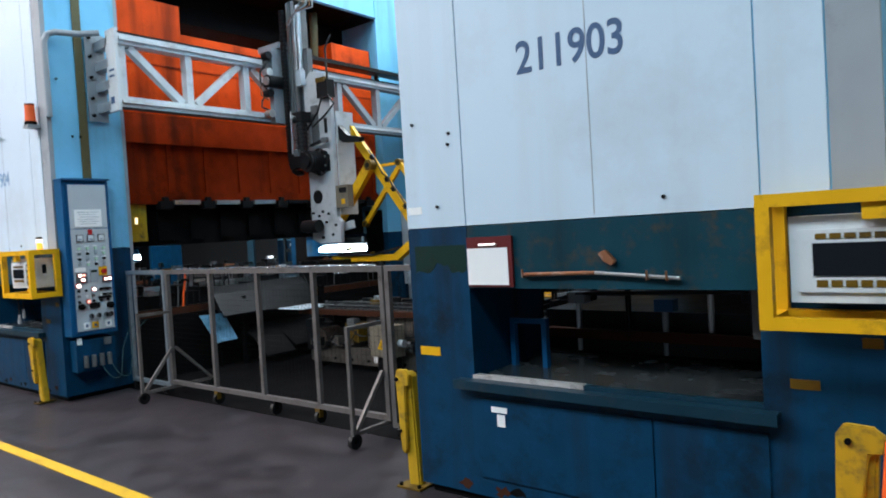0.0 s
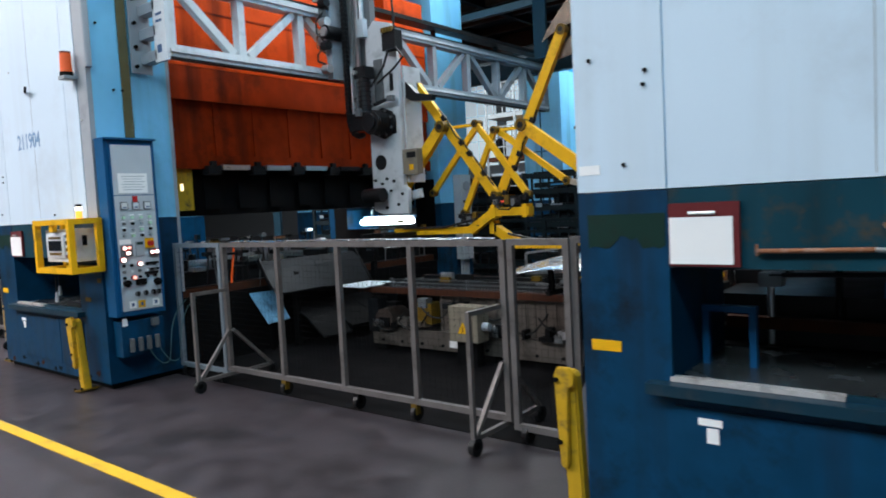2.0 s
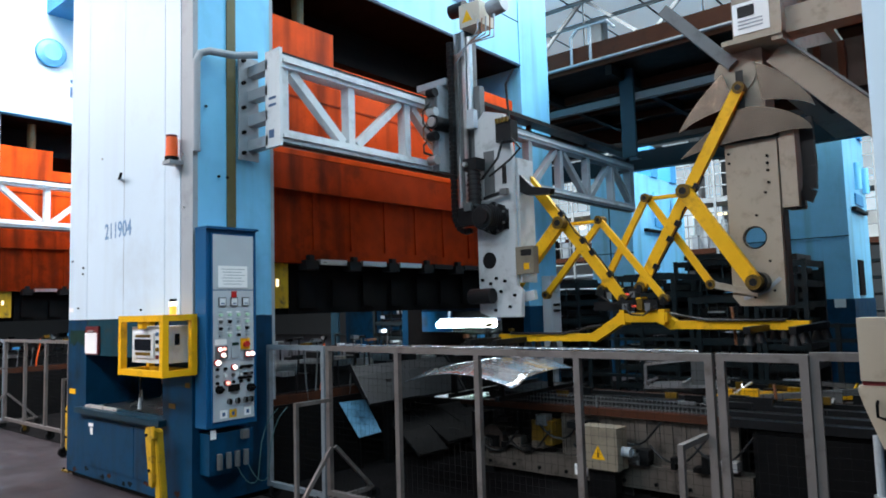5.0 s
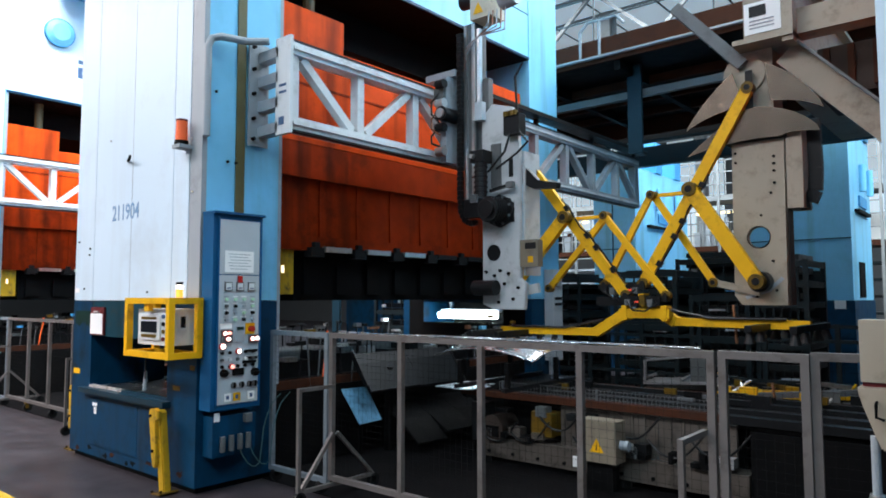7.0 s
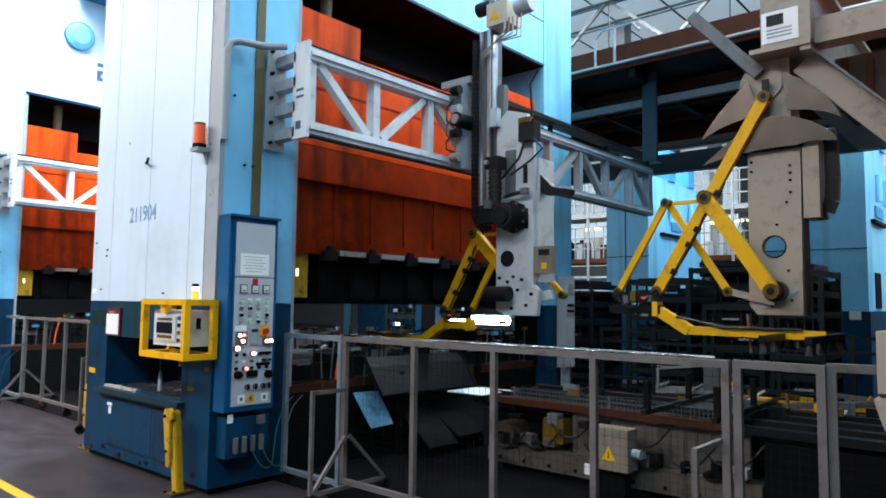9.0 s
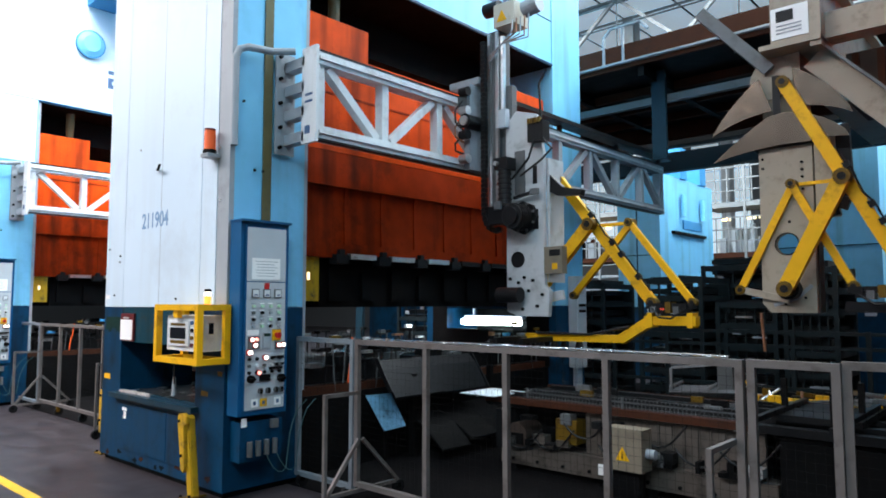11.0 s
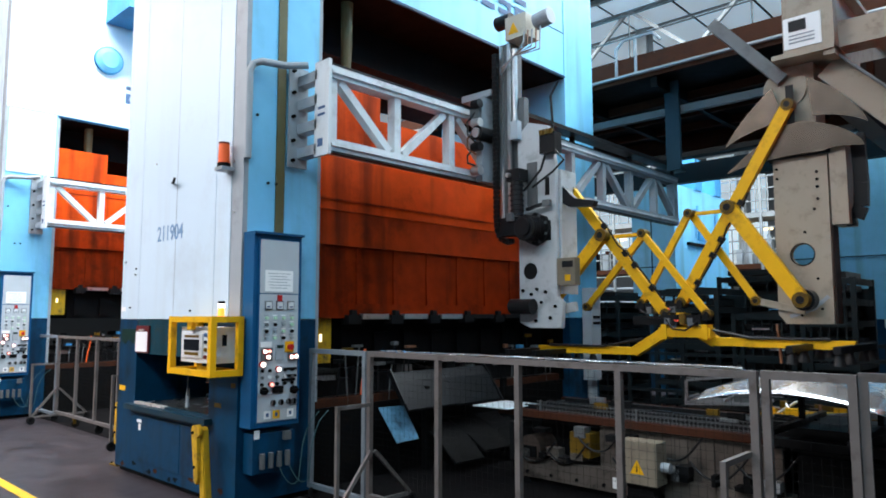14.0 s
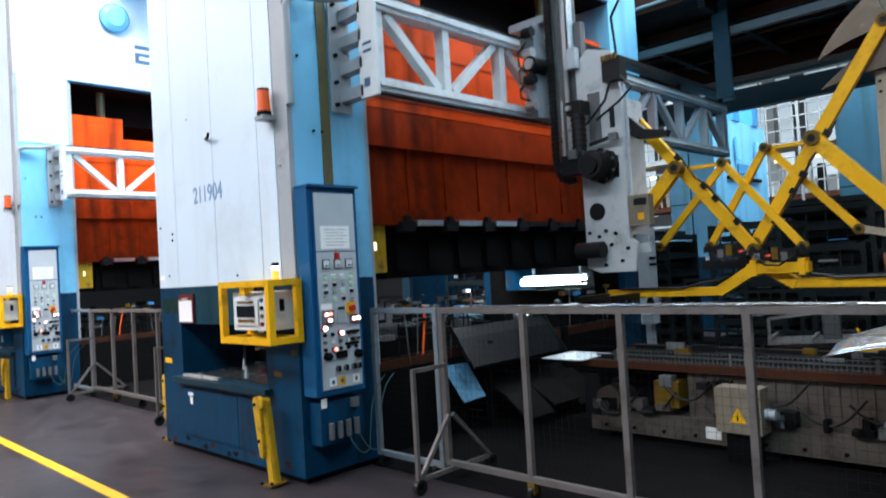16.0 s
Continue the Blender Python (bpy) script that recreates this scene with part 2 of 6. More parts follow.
WHITELENS = glow("white_lens", (1.0, 0.93, 0.85), 3.5)
WARMGLOW = glow("warm_glow", (1.0, 0.85, 0.50), 1.8)
DAYGLASS = glow("daylit_glass", (0.80, 0.92, 1.0), 0.27)


# ---- mesh helpers ----
def box(bm, x0, y0, z0, x1, y1, z1, m=None):
    v = [bm.verts.new(p) for p in ((x0, y0, z0), (x1, y0, z0), (x1, y1, z0), (x0, y1, z0), (x0, y0, z1), (x1, y0, z1), (x1, y1, z1), (x0, y1, z1))]
    if m is not None:
        for k in v:
            k.co = m @ k.co
    for f in ((3, 2, 1, 0), (4, 5, 6, 7), (0, 1, 5, 4), (1, 2, 6, 5), (2, 3, 7, 6), (3, 0, 4, 7)):
        bm.faces.new([v[i] for i in f])
    return v


def bar(bm, a, b, w, d, up=(0, 0, 1)):
    """A square bar from a to b, w across and d along up."""
    a, b = Vector(a), Vector(b)
    z = (b - a).normalized()
    x = Vector(up).cross(z)
    x = x.normalized() if x.length > 1e-4 else Vector((1, 0, 0))
    y = z.cross(x)
    m = Matrix((x, y, z)).transposed().to_4x4()
    m.translation = a
    return box(bm, -w / 2, -d / 2, 0, w / 2, d / 2, (b - a).length, m)


def tube(bm, a, b, r, n=12, r2=None):
    a, b = Vector(a), Vector(b)
    z = (b - a).normalized()
    m = z.to_track_quat("Z", "Y").to_matrix().to_4x4()
    m.translation = (a + b) / 2
    bmesh.ops.create_cone(bm, cap_ends=True, segments=n, radius1=r, radius2=r if r2 is None else r2, depth=(b - a).length, matrix=m)


def sweep(bm, pts, r, n=6):
    """One unbroken tube along the points."""
    pts = [Vector(p) for p in pts]
    rings = []
    for i, p in enumerate(pts):
        d = (pts[min(i + 1, len(pts) - 1)] - pts[max(i - 1, 0)]).normalized()
        u = d.orthogonal().normalized() if not rings else (last - d * last.dot(d)).normalized()
        last = u
        v = d.cross(u)
        rings.append([bm.verts.new(p + r * (math.cos(2 * math.pi * k / n) * u + math.sin(2 * math.pi * k / n) * v)) for k in range(n)])
    for a, b in zip(rings, rings[1:]):
        for k in range(n):
            bm.faces.new((a[k], a[(k + 1) % n], b[(k + 1) % n], b[k]))
    bm.faces.new(rings[0][::-1])
    bm.faces.new(rings[-1])


def plate(bm, outline, y0, y1, m=None):
    """A plate of an outline in x and z, from y0 to y1."""
    a = [bm.verts.new((x, y0, z)) for x, z in outline]
    b = [bm.verts.new((x, y1, z)) for x, z in outline]
    if m is not None:
        for k in a + b:
            k.co = m @ k.co
    n = len(outline)
    bm.faces.new(a), bm.faces.new(b[::-1])
    for i in range(n):
        bm.faces.new((a[i], b[i], b[(i + 1) % n], a[(i + 1) % n]))
    bmesh.ops.recalc_face_normals(bm, faces=bm.faces)


def holed_plate(bm, outline, centre, r, y0, y1, n=28):
    """A plate of an outline in x and z, from y0 to y1, with one round hole through it."""
    loops = [list(outline), [(centre[0] + r * math.cos(2 * math.pi * k / n), centre[1] + r * math.sin(2 * math.pi * k / n)) for k in range(n)]]
    edges = []
    for loop in loops:
        v = [bm.verts.new((x, y0, z)) for x, z in loop]
        edges += [bm.edges.new((v[k], v[(k + 1) % len(v)])) for k in range(len(v))]
    bmesh.ops.triangle_fill(bm, use_beauty=True, use_dissolve=False, edges=edges)
    out = bmesh.ops.extrude_face_region(bm, geom=bm.faces[:])
    bmesh.ops.translate(bm, vec=(0, y1 - y0, 0), verts=[g for g in out["geom"] if isinstance(g, bmesh.types.BMVert)])
    bmesh.ops.recalc_face_normals(bm, faces=bm.faces)


def ring(x, z, r0, r1, y0, y1, n=28):
    """A flat ring about a hole in x and z."""
    bm = bmesh.new()
    rows = [[bm.verts.new((x + r * math.cos(2 * math.pi * k / n), y, z + r * math.sin(2 * math.pi * k / n))) for k in range(n)] for r, y in ((r0, y0), (r1, y0), (r1, y1), (r0, y1))]
    for i in range(4):
        a, b = rows[i], rows[(i + 1) % 4]
        for k in range(n):
            bm.faces.new((a[k], a[(k + 1) % n], b[(k + 1) % n], b[k]))
    bmesh.ops.recalc_face_normals(bm, faces=bm.faces)
    return bm


def mesh_of(bm, material, bevel=0.0):
    if bevel:
        edges = [e for e in bm.edges if len(e.link_faces) == 2 and e.calc_face_angle(0) > 0.9]
        bmesh.ops.bevel(bm, geom=edges, offset=bevel, segments=2, affect="EDGES", clamp_overlap=True)
    me = bpy.data.meshes.new("mesh")
    bm.to_mesh(me)
    bm.free()
    me.materials.append(material)
    return me


def part(name, bm, material, parent, label="", bevel=0.0):
    me = mesh_of(bm, material, bevel)
    me.name = name
    ob = new(name, me)
    ob.parent = parent
    if label:
        ob["label"] = label
    return ob


def boxes(*rows):
    bm = bmesh.new()
    for r in rows:
        box(bm, *r)
    return bm


def bars(*rows):
    bm = bmesh.new()
    for r in rows:
        bar(bm, *r)
    return bm


def tubes(*rows):
    bm = bmesh.new()
    for r in rows:
        tube(bm, *r)
    return bm


def thing(name, m, label, category, group="", kind=""):
    ob = new(name)
    ob.matrix_world = m
    return tagged(ob, label, category, group, kind)


def structure(name, bm, material, label, bevel=0.0):
    me = mesh_of(bm, material, bevel)
    return tagged(new(name, me), label, name.split("_")[0], kind="structure")


# ---- floor and hall ----
structure("floor", boxes((-60, -8, -0.3, 30, 40, 0)), CONCRETE, "dark worn concrete factory floor with oily stains")
# Near-black patch: shade between the machines put into the floor colour, besides oil.
tagged(new("floor_patch", mesh_of(boxes((-60, 3.84, 0.0, 20, 13.0, 0.004)), OILYSHADE)), "oily concrete between the presses, shade painted in as near-black", "floor", kind="structure")
tagged(new("floor_line", mesh_of(boxes((-60, 2.15, 0.0, 3, 2.24, 0.004)), LINEY)), "yellow painted aisle line on the concrete floor", "floor line", kind="structure")
structure("wall_south", boxes((-60, -8.3, 0, 30, -8, 10)), HALLW, "grey hall wall behind the aisle")
structure("wall_west", boxes((-60.3, -8, 0, -60, 40, 10)), HALLW, "grey hall wall at the end of the press line")
structure("wall_east", boxes((30, -8, 0, 30.3, 40, 10)), HALLW, "grey hall wall at the start of the press line")
structure("ceiling", boxes((-60, -8, 10, 30, 40, 10.3)), ROOF, "dark corrugated steel hall ceiling")

# the far wall, with rows of daylit windows
wn = structure("wall_north", boxes((-60, 30, 0, 30, 30.3, 3.4), (-60, 30, 8.6, 30, 30.3, 10), *[(-60 + 3.0 * i, 30, 3.4, -59.5 + 3.0 * i, 30.3, 8.6) for i in range(30)]), HALLW, "far hall wall with a long band of windows")
pane_me = mesh_of(boxes((0, 30.1, 0, 1.2, 30.12, 1.25)), DAYGLASS)
for i in range(8, 22):
    for a in range(2):
        for k in range(4):
            o = new("window_pane", pane_me)
            o.parent, o.location = wn, (-59.48 + 3.0 * i + a * 1.26, 0, 3.42 + 1.3 * k)

rg = structure("roof_glazing", boxes(*[(-40, 15.9 + 2.4 * k, 9.86, 15, 16.0 + 2.4 * k, 9.98) for k in range(6)]), HALLSTEEL, "steel bars of the glazed roof strip")
pane_me = mesh_of(boxes((0, 0, 0, 1.52, 2.3, 0.01)), DAYGLASS)
for i in range(24):
    for k in range(5):
        o = new("roof_pane", pane_me)
        o.parent, o.location = rg, (-26 + 1.6 * i, 16.0 + 2.4 * k + 0.05, 9.9)

# roof girders and columns of the far hall
for i in range(4):
    y = 17.0 + 4.0 * i
    g = thing("roof_girder", pose(0, y, 0), "pale steel lattice roof girder spanning the hall", "girder", "roof girders")
    part("bottom_chord", bars(((-40, 0, 8.35), (15, 0, 8.35), 0.16, 0.16)), HALLSTEEL, g)
    part("top_chord", bars(((-40, 0, 9.93), (15, 0, 9.93), 0.16, 0.16)), HALLSTEEL, g)
    part("lattice", bars(*[((-40 + 1.8 * j, 0, 8.35 if j % 2 else 9.93), (-38.2 + 1.8 * j, 0, 9.93 if j % 2 else 8.35), 0.09, 0.09) for j in range(30)]), HALLSTEEL, g)
for x in (-22, -11.5, -3.2, 6):
    for y in (18.5, 26):
        c = thing("hall_column", pose(x, y, 0), "pale painted steel column of the hall", "column", "hall columns")
        part("web", boxes((-0.03, -0.2, 0, 0.03, 0.2, 10)), HALLSTEEL, c)
        part("flange", boxes((-0.16, -0.23, 0, 0.16, -0.2, 10)), HALLSTEEL, c)
        part("flange", boxes((-0.16, 0.2, 0, 0.16, 0.23, 10)), HALLSTEEL, c)

FY, BY, O0, O1, TOP, OZ = 3.18, 8.85, 3.95, 8.12, 7.6, 4.86
W = 2.345
X0 = -W
XL = X0 - 0.032


def text(words, size, m, material, parent, name="number"):
    cu = bpy.data.curves.new(name, "FONT")
    cu.body, cu.size, cu.extrude, cu.offset = words, size, 0.0008, 0.003
    cu.materials.append(material)
    o = new(name, cu)
    o.parent = parent
    o.matrix_basis = m
    return o


def make_press(x1, number, nz, ns):
    """A straight-side press whose right side stands at x1."""
    p = thing("stamping_press", pose(x1, 0, 0), "tall straight-side stamping press, pale above, sky blue sides, dark blue base", "press", "presses of the line")
    # uprights
    part("front_upright", boxes((XL + 0.012, FY + 0.012, 1.545, -0.006, O0, TOP)), SKYBLUE, p, "sky blue welded upright with vertical stains")
    for a, b in ((XL, X0 + 0.385), (X0 + 0.393, -0.445), (-0.437, -0.187)):
        part("front_panel", boxes((a, FY, 1.545, b, FY + 0.03, TOP)), PALE, p, "pale grey painted front panel", 0.006)
    part("corner_strip", boxes((-0.18, FY + 0.004, 1.545, 0.0, FY + 0.05, TOP)), STRIP, p, "dull grey corner strip", 0.012)
    part("rear_upright", boxes((X0, O1, 1.545, 0, BY, TOP)), SKYBLUE, p, "", 0.01)
    part("crown", boxes((X0 + 0.02, O0 + 0.001, OZ, -0.012, O1 - 0.001, TOP)), SKYBLUE, p, "sky blue crown over the slide")
    # Black plate paints the shade under the crown; the dark box is added.
    part("crown_underside", boxes((X0 + 0.02, O0 + 0.001, OZ - 0.006, -0.014, O1 - 0.001, OZ)), DARK, p, "crown underside with its shade painted black")
    part("crown_filler", boxes((X0 + 0.35, O0 + 0.004, 4.42, -0.75, O1 - 0.004, OZ - 0.007)), DARK, p, "added dark box filling the space over the slide")
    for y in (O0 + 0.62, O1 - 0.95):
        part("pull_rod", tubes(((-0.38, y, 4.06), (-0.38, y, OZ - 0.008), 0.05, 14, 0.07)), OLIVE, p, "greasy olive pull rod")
    # Added black plates paint the shade at the back of the opening.
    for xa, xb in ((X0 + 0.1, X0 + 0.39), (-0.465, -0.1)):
        part("inner_shade", boxes((xa, O1 - 0.012, 0.72, xb, O1 - 0.002, 1.9)), DARK, p, "added black plate painting the shade inside the opening")
    part("rear_shade", boxes((X0 + 0.39, O1 - 0.03, 0.72, -0.465, O1 - 0.004, 1.2)), DARK, p, "added dark plate painting the shade behind the bed")
    part("crown_lip", boxes((-0.012, O0, OZ, 0.006, O1, OZ + 0.03)), BLUE, p)
    for z in (5.5, 6.4):
        part("crown_seam", boxes((-0.012, O0, z, -0.006, O1, z + 0.012)), BLUE, p)
    # base, with window openings through both uprights
    zl = 0.70
    for y0, y1, zt in ((FY, O0, 1.20), (O1, BY, 1.50)):
        part("base_block", boxes((XL, y0, 0.05, 0, y1, zl)), BLUE, p, "", 0.008)
        part("base_pillar", boxes((XL, y0, zl, X0 + 0.39, y1, 1.54)), BLUE, p, "", 0.006)
        part("base_pillar", boxes((-0.465, y0, zl, 0, y1, 1.54)), BLUE, p, "", 0.006)
        part("base_lintel", boxes((X0 + 0.39, y0 + 0.004, zt, -0.465, y1 - 0.004, 1.54)), TEAL if y0 == FY else BLUE, p, "dark teal lintel with worn paint")
        part("plinth", boxes((X0 + 0.03, y0 + 0.03, 0, -0.03, y1 - 0.03, 0.05)), DARK, p)
    rnd = random.Random(int(number))
    bm = bmesh.new()
    plate(bm, [(X0 + 0.012, 1.44), (X0 + 0.378, 1.44)] + [(X0 + 0.378 - 0.026 * i, 1.30 + rnd.uniform(-0.018, 0.012) + (0.03 if 4 < i < 9 else 0)) for i in range(15)], FY - 0.002, FY)
    part("worn_patch", bm, PATCHGREEN, p, "dark green ragged patch of old paint")
    part("rust_label", boxes((-0.36, FY - 0.003, 0.80, -0.25, FY, 0.84)), YELLOWD, p, "faded dirty yellow label")
    part("rust_label", boxes((-0.10, FY - 0.003, 0.98, -0.03, FY, 1.02)), YELLOWD, p)
    for i in range(9):
        u, v = rnd.uniform(X0 + 0.1, -0.1), rnd.uniform(0.08, 0.14)
        bm = bmesh.new()
        plate(bm, [(u + (0.02 + 0.05 * rnd.random()) * math.cos(a), v + (0.008 + 0.03 * rnd.random()) * math.sin(a)) for a in np.linspace(0, 2 * math.pi, 12)[:-1]], FY - 0.001, FY)
        part("chip", bm, RUSTY if i % 2 else DARK, p, "chipped rusty paint near the floor")
    part("panel_seam", boxes((X0 + 1.156, FY - 0.0015, 1.56, X0 + 1.16, FY, TOP)), STRIP, p, "thin welded seam")
    part("apron_panel", boxes((X0 + 0.40, FY - 0.012, 0.16, -0.95, FY, 0.60)), BLUE, p, "", 0.004)
    part("apron_panel", boxes((-0.94, FY - 0.012, 0.16, -0.45, FY, 0.60)), BLUE, p, "", 0.004)
    part("ledge", boxes((X0 + 0.29, FY - 0.07, 0.65, -0.40, FY + 0.05, 0.699)), LEDGE, p, "dull blue-grey ledge under the window", 0.008)
    # Left stretch is paler: the highlight on worn steel is put into its colour.
    part("ledge_rail", bars(((X0 + 0.38, FY + 0.02, 0.712), (X0 + 1.05, FY + 0.02, 0.712), 0.045, 0.022)), WORNEDGE, p, "worn steel edge with its highlight painted pale", 0.005)
    part("ledge_rail", bars(((X0 + 1.052, FY + 0.02, 0.711), (-0.467, FY + 0.02, 0.711), 0.036, 0.02)), LEDGE, p, "dull scuffed steel edge", 0.005)
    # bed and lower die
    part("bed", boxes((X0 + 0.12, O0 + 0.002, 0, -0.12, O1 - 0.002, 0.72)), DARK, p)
    part("bolster", boxes((X0 + 0.2, O0 + 0.1, 0.72, -0.2, O1 - 0.1, 0.80)), DARKMETAL, p)
    ld = part("lower_die", boxes((X0 + 0.3, O0 + 0.2, 0.80, -0.3, O1 - 0.2, 0.96)), DARKMETAL, p, "dark steel lower die", 0.01)
    for i in range(11):
        y, w = O0 + 0.3 + 0.345 * i, 0.3 + 0.1 * (i % 3)
        part("die_stop", boxes((-w - 0.06, y, 0.955, -0.26, y + 0.14, 1.0 + 0.05 * (i % 2))), DARKMETAL if i % 3 else STEEL, ld, "", 0.008)
        part("die_stop", boxes((X0 + 0.27, y, 0.955, X0 + w, y + 0.12, 1.0 + 0.04 * (i % 2))), DARKMETAL, ld)
    part("die_rail", boxes((-0.24, O0 + 0.05, 0.72, -0.14, O1 - 0.05, 0.80)), RUSTY, p)
    part("die_rail", boxes((X0 + 0.2, O0 + 0.05, 0.72, X0 + 0.3, O1 - 0.05, 0.84)), RUSTY, p)
    for i, (y, z) in enumerate(((4.3, 0.95), (5.1, 0.92), (5.6, 0.96), (6.3, 0.93), (7.0, 0.95), (7.6, 0.97))):
        part("die_fitting", tubes(((-0.5 - 0.1 * (i % 3), y, 0.94), (-0.5 - 0.1 * (i % 3), y, z + 0.12), 0.035)), DARKMETAL, p)
    part("front_bar", boxes((X0 + 0.38, O0 + 0.06, 0.80, -0.4, O0 + 0.12, 0.86)), RUSTY, p, "rusty bar before the die")
    part("bed_edge", boxes((X0 + 0.392, FY + 0.052, 0.702, -0.467, O0, 0.708)), BRIGHTFLOOR, p, "worn shiny bed edge")
    for i, (x, y, z) in enumerate(((-1.75, 4.05, 1.02), (-1.45, 4.12, 1.1), (-1.2, 4.06, 0.98), (-0.95, 4.1, 1.12), (-0.72, 4.08, 1.04))):
        part("air_pipe", tubes(((x, y, 0.72), (x, y, z), 0.018, 10)), (STEEL, DARKMETAL, STRIP)[i % 3], p)
        part("air_valve", boxes((x - 0.05, y - 0.04, z, x + 0.06, y + 0.05, z + 0.07)), (STRIP, DARKMETAL, CABBLUE)[i % 3], p, "", 0.008)
    part("hose", tubes(((-1.75, 4.02, 1.08), (-0.72, 4.02, 1.10), 0.012, 8)), BLACK, p)
    part("bracket", boxes((-0.56, FY + 0.25, 0.95, -0.48, FY + 0.33, 1.22)), DULLGREY, p, "", 0.006)
    for i in range(20):
        y = (4.35 + 0.105 * i) if i < 10 else (6.85 + 0.115 * (i - 10))
        h, x = 1.04 + rnd.uniform(0.0, 0.26), rnd.uniform(-0.20, -0.145)
        part("air_fitting", tubes(((x, y, 0.72), (x + rnd.uniform(-0.01, 0.02), y + rnd.uniform(-0.05, 0.05), h), 0.008, 8)), rnd.choice((DARKMETAL, DULLGREY, BLACK)), p)
        part("fitting_head", boxes((x - 0.02, y - rnd.uniform(0.02, 0.07), h, x + 0.03, y + rnd.uniform(0.02, 0.07), h + rnd.uniform(0.015, 0.05))), rnd.choice((STEEL, YELLOWD, DARKMETAL, DARKMETAL, DULLGREY, RUSTROD, LUGBLUE)), p, "", 0.006)
    for i in range(34):
        y = 4.25 + 0.107 * i
        h, x = 1.0 + rnd.uniform(0.0, 0.24), X0 + rnd.uniform(0.12, 0.24)
        part("die_pin", tubes(((x, y, 0.72), (x, y + rnd.uniform(-0.04, 0.04), h), 0.011, 8)), rnd.choice((DARKMETAL, DULLGREY, BLACK)), p)
        part("die_clip", boxes((x - 0.03, y - rnd.uniform(0.02, 0.08), h - 0.01, x + 0.03, y + rnd.uniform(0.02, 0.08), h + rnd.uniform(0.015, 0.06))), rnd.choice((STEEL, DARKMETAL, DARKMETAL, DARK, DULLGREY, DARK, DARK)), p, "", 0.005)
    bm = bmesh.new()
    sweep(bm, [(-0.16, 4.62, 0.74), (-0.15, 4.64, 0.95), (-0.16, 4.68, 1.12), (-0.19, 4.70, 1.24)], 0.012, 8)
    part("orange_hose", bm, BEACON, p, "bent orange air hose with a faint added glow")
    # Added black sheet, so that the rear window stays dark.
    part("rear_blackout", boxes((X0 + 0.05, BY + 0.002, 0.6, -0.05, BY + 0.02, 1.5)), DARK, p, "added black sheet that darkens the rear window")
    # slide with clamps and upper die
    s = part("slide", boxes((X0 + 0.25, O0 + 0.05, 3.06, -0.11, O1 - 0.05, 4.05)), ORANGE, p, "orange painted press slide, oily and smoke-stained", 0.01)
    # Skirt, web and flange carry the crown's shade in their colour, besides soot.
    part("slide_skirt", boxes((X0 + 0.25, O0 + 0.05, 2.72, -0.114, O1 - 0.05, 3.058)), ORANGEM, s, "smoky orange skirt, darkened further by painted shade", 0.008)
    part("slide_block", boxes((X0 + 0.25, O0 + 0.07, 4.05, -0.11, O0 + 0.86, 4.38)), ORANGE, s, "", 0.01)
    part("slide_block", boxes((X0 + 0.25, O1 - 0.86, 4.05, -0.11, O1 - 0.07, 4.38)), ORANGE, s, "", 0.01)
    part("slide_web", boxes((X0 + 0.3, O0 + 0.06, 2.16, -0.14, O1 - 0.06, 2.72)), ORANGED, s, "sooty orange web plate, darkened further by painted shade")
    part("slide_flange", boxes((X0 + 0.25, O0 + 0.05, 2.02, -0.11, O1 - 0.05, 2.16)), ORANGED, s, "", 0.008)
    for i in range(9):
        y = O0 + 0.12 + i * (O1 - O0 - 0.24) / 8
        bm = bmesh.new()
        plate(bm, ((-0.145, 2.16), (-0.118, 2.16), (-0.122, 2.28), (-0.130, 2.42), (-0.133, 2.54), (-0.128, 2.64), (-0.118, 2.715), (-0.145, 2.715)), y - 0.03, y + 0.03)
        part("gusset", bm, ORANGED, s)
    for z in (3.15, 3.62):
        part("slide_seam", boxes((-0.112, O0 + 0.06, z, -0.104, O1 - 0.06, z + 0.02)), ORANGEM, s)
    for i in range(7):
        y = O0 + 0.42 + i * 0.56
        part("clamp", boxes((-0.16, y, 1.96, -0.04, y + 0.16, 2.05), (-0.10, y + 0.05, 2.05, -0.05, y + 0.11, 2.10)), DARKMETAL, s, "dark oily clamp", 0.01)
        if i < 6:
            part("clamp_bar", bars(((-0.07, y + 0.18, 2.035), (-0.07, y + 0.52, 2.035), 0.05, 0.05)), STEEL if i < 3 else DARKMETAL, s)
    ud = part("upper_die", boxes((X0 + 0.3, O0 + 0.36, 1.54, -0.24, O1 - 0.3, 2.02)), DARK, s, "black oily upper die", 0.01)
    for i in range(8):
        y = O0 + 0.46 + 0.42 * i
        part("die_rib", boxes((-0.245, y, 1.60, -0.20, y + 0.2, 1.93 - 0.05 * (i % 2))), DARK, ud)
    part("guide_block", boxes((-0.5, O0 + 0.08, 1.60, -0.16, O0 + 0.30, 2.02)), YELLOWCHIP, s, "chipped yellow guide block", 0.01)
    # Bright spot on the guide block, a small plate that glows.
    part("guide_glow", boxes((-0.158, O0 + 0.16, 1.80, -0.154, O0 + 0.19, 1.87)), WARMGLOW, s, "small warm glowing patch on the guide block")
    part("guide_rail", boxes((-0.10, O0 + 0.005, 0.8, -0.02, O0 + 0.045, OZ)), STRIP, p)
    # front fittings
    text(number, ns, pose(X0 + 0.765, FY - 0.0015, nz, 90) @ Matrix.Diagonal((0.86, 1, 1, 1)), INK if ns > 0.22 else FADEDINK, p)
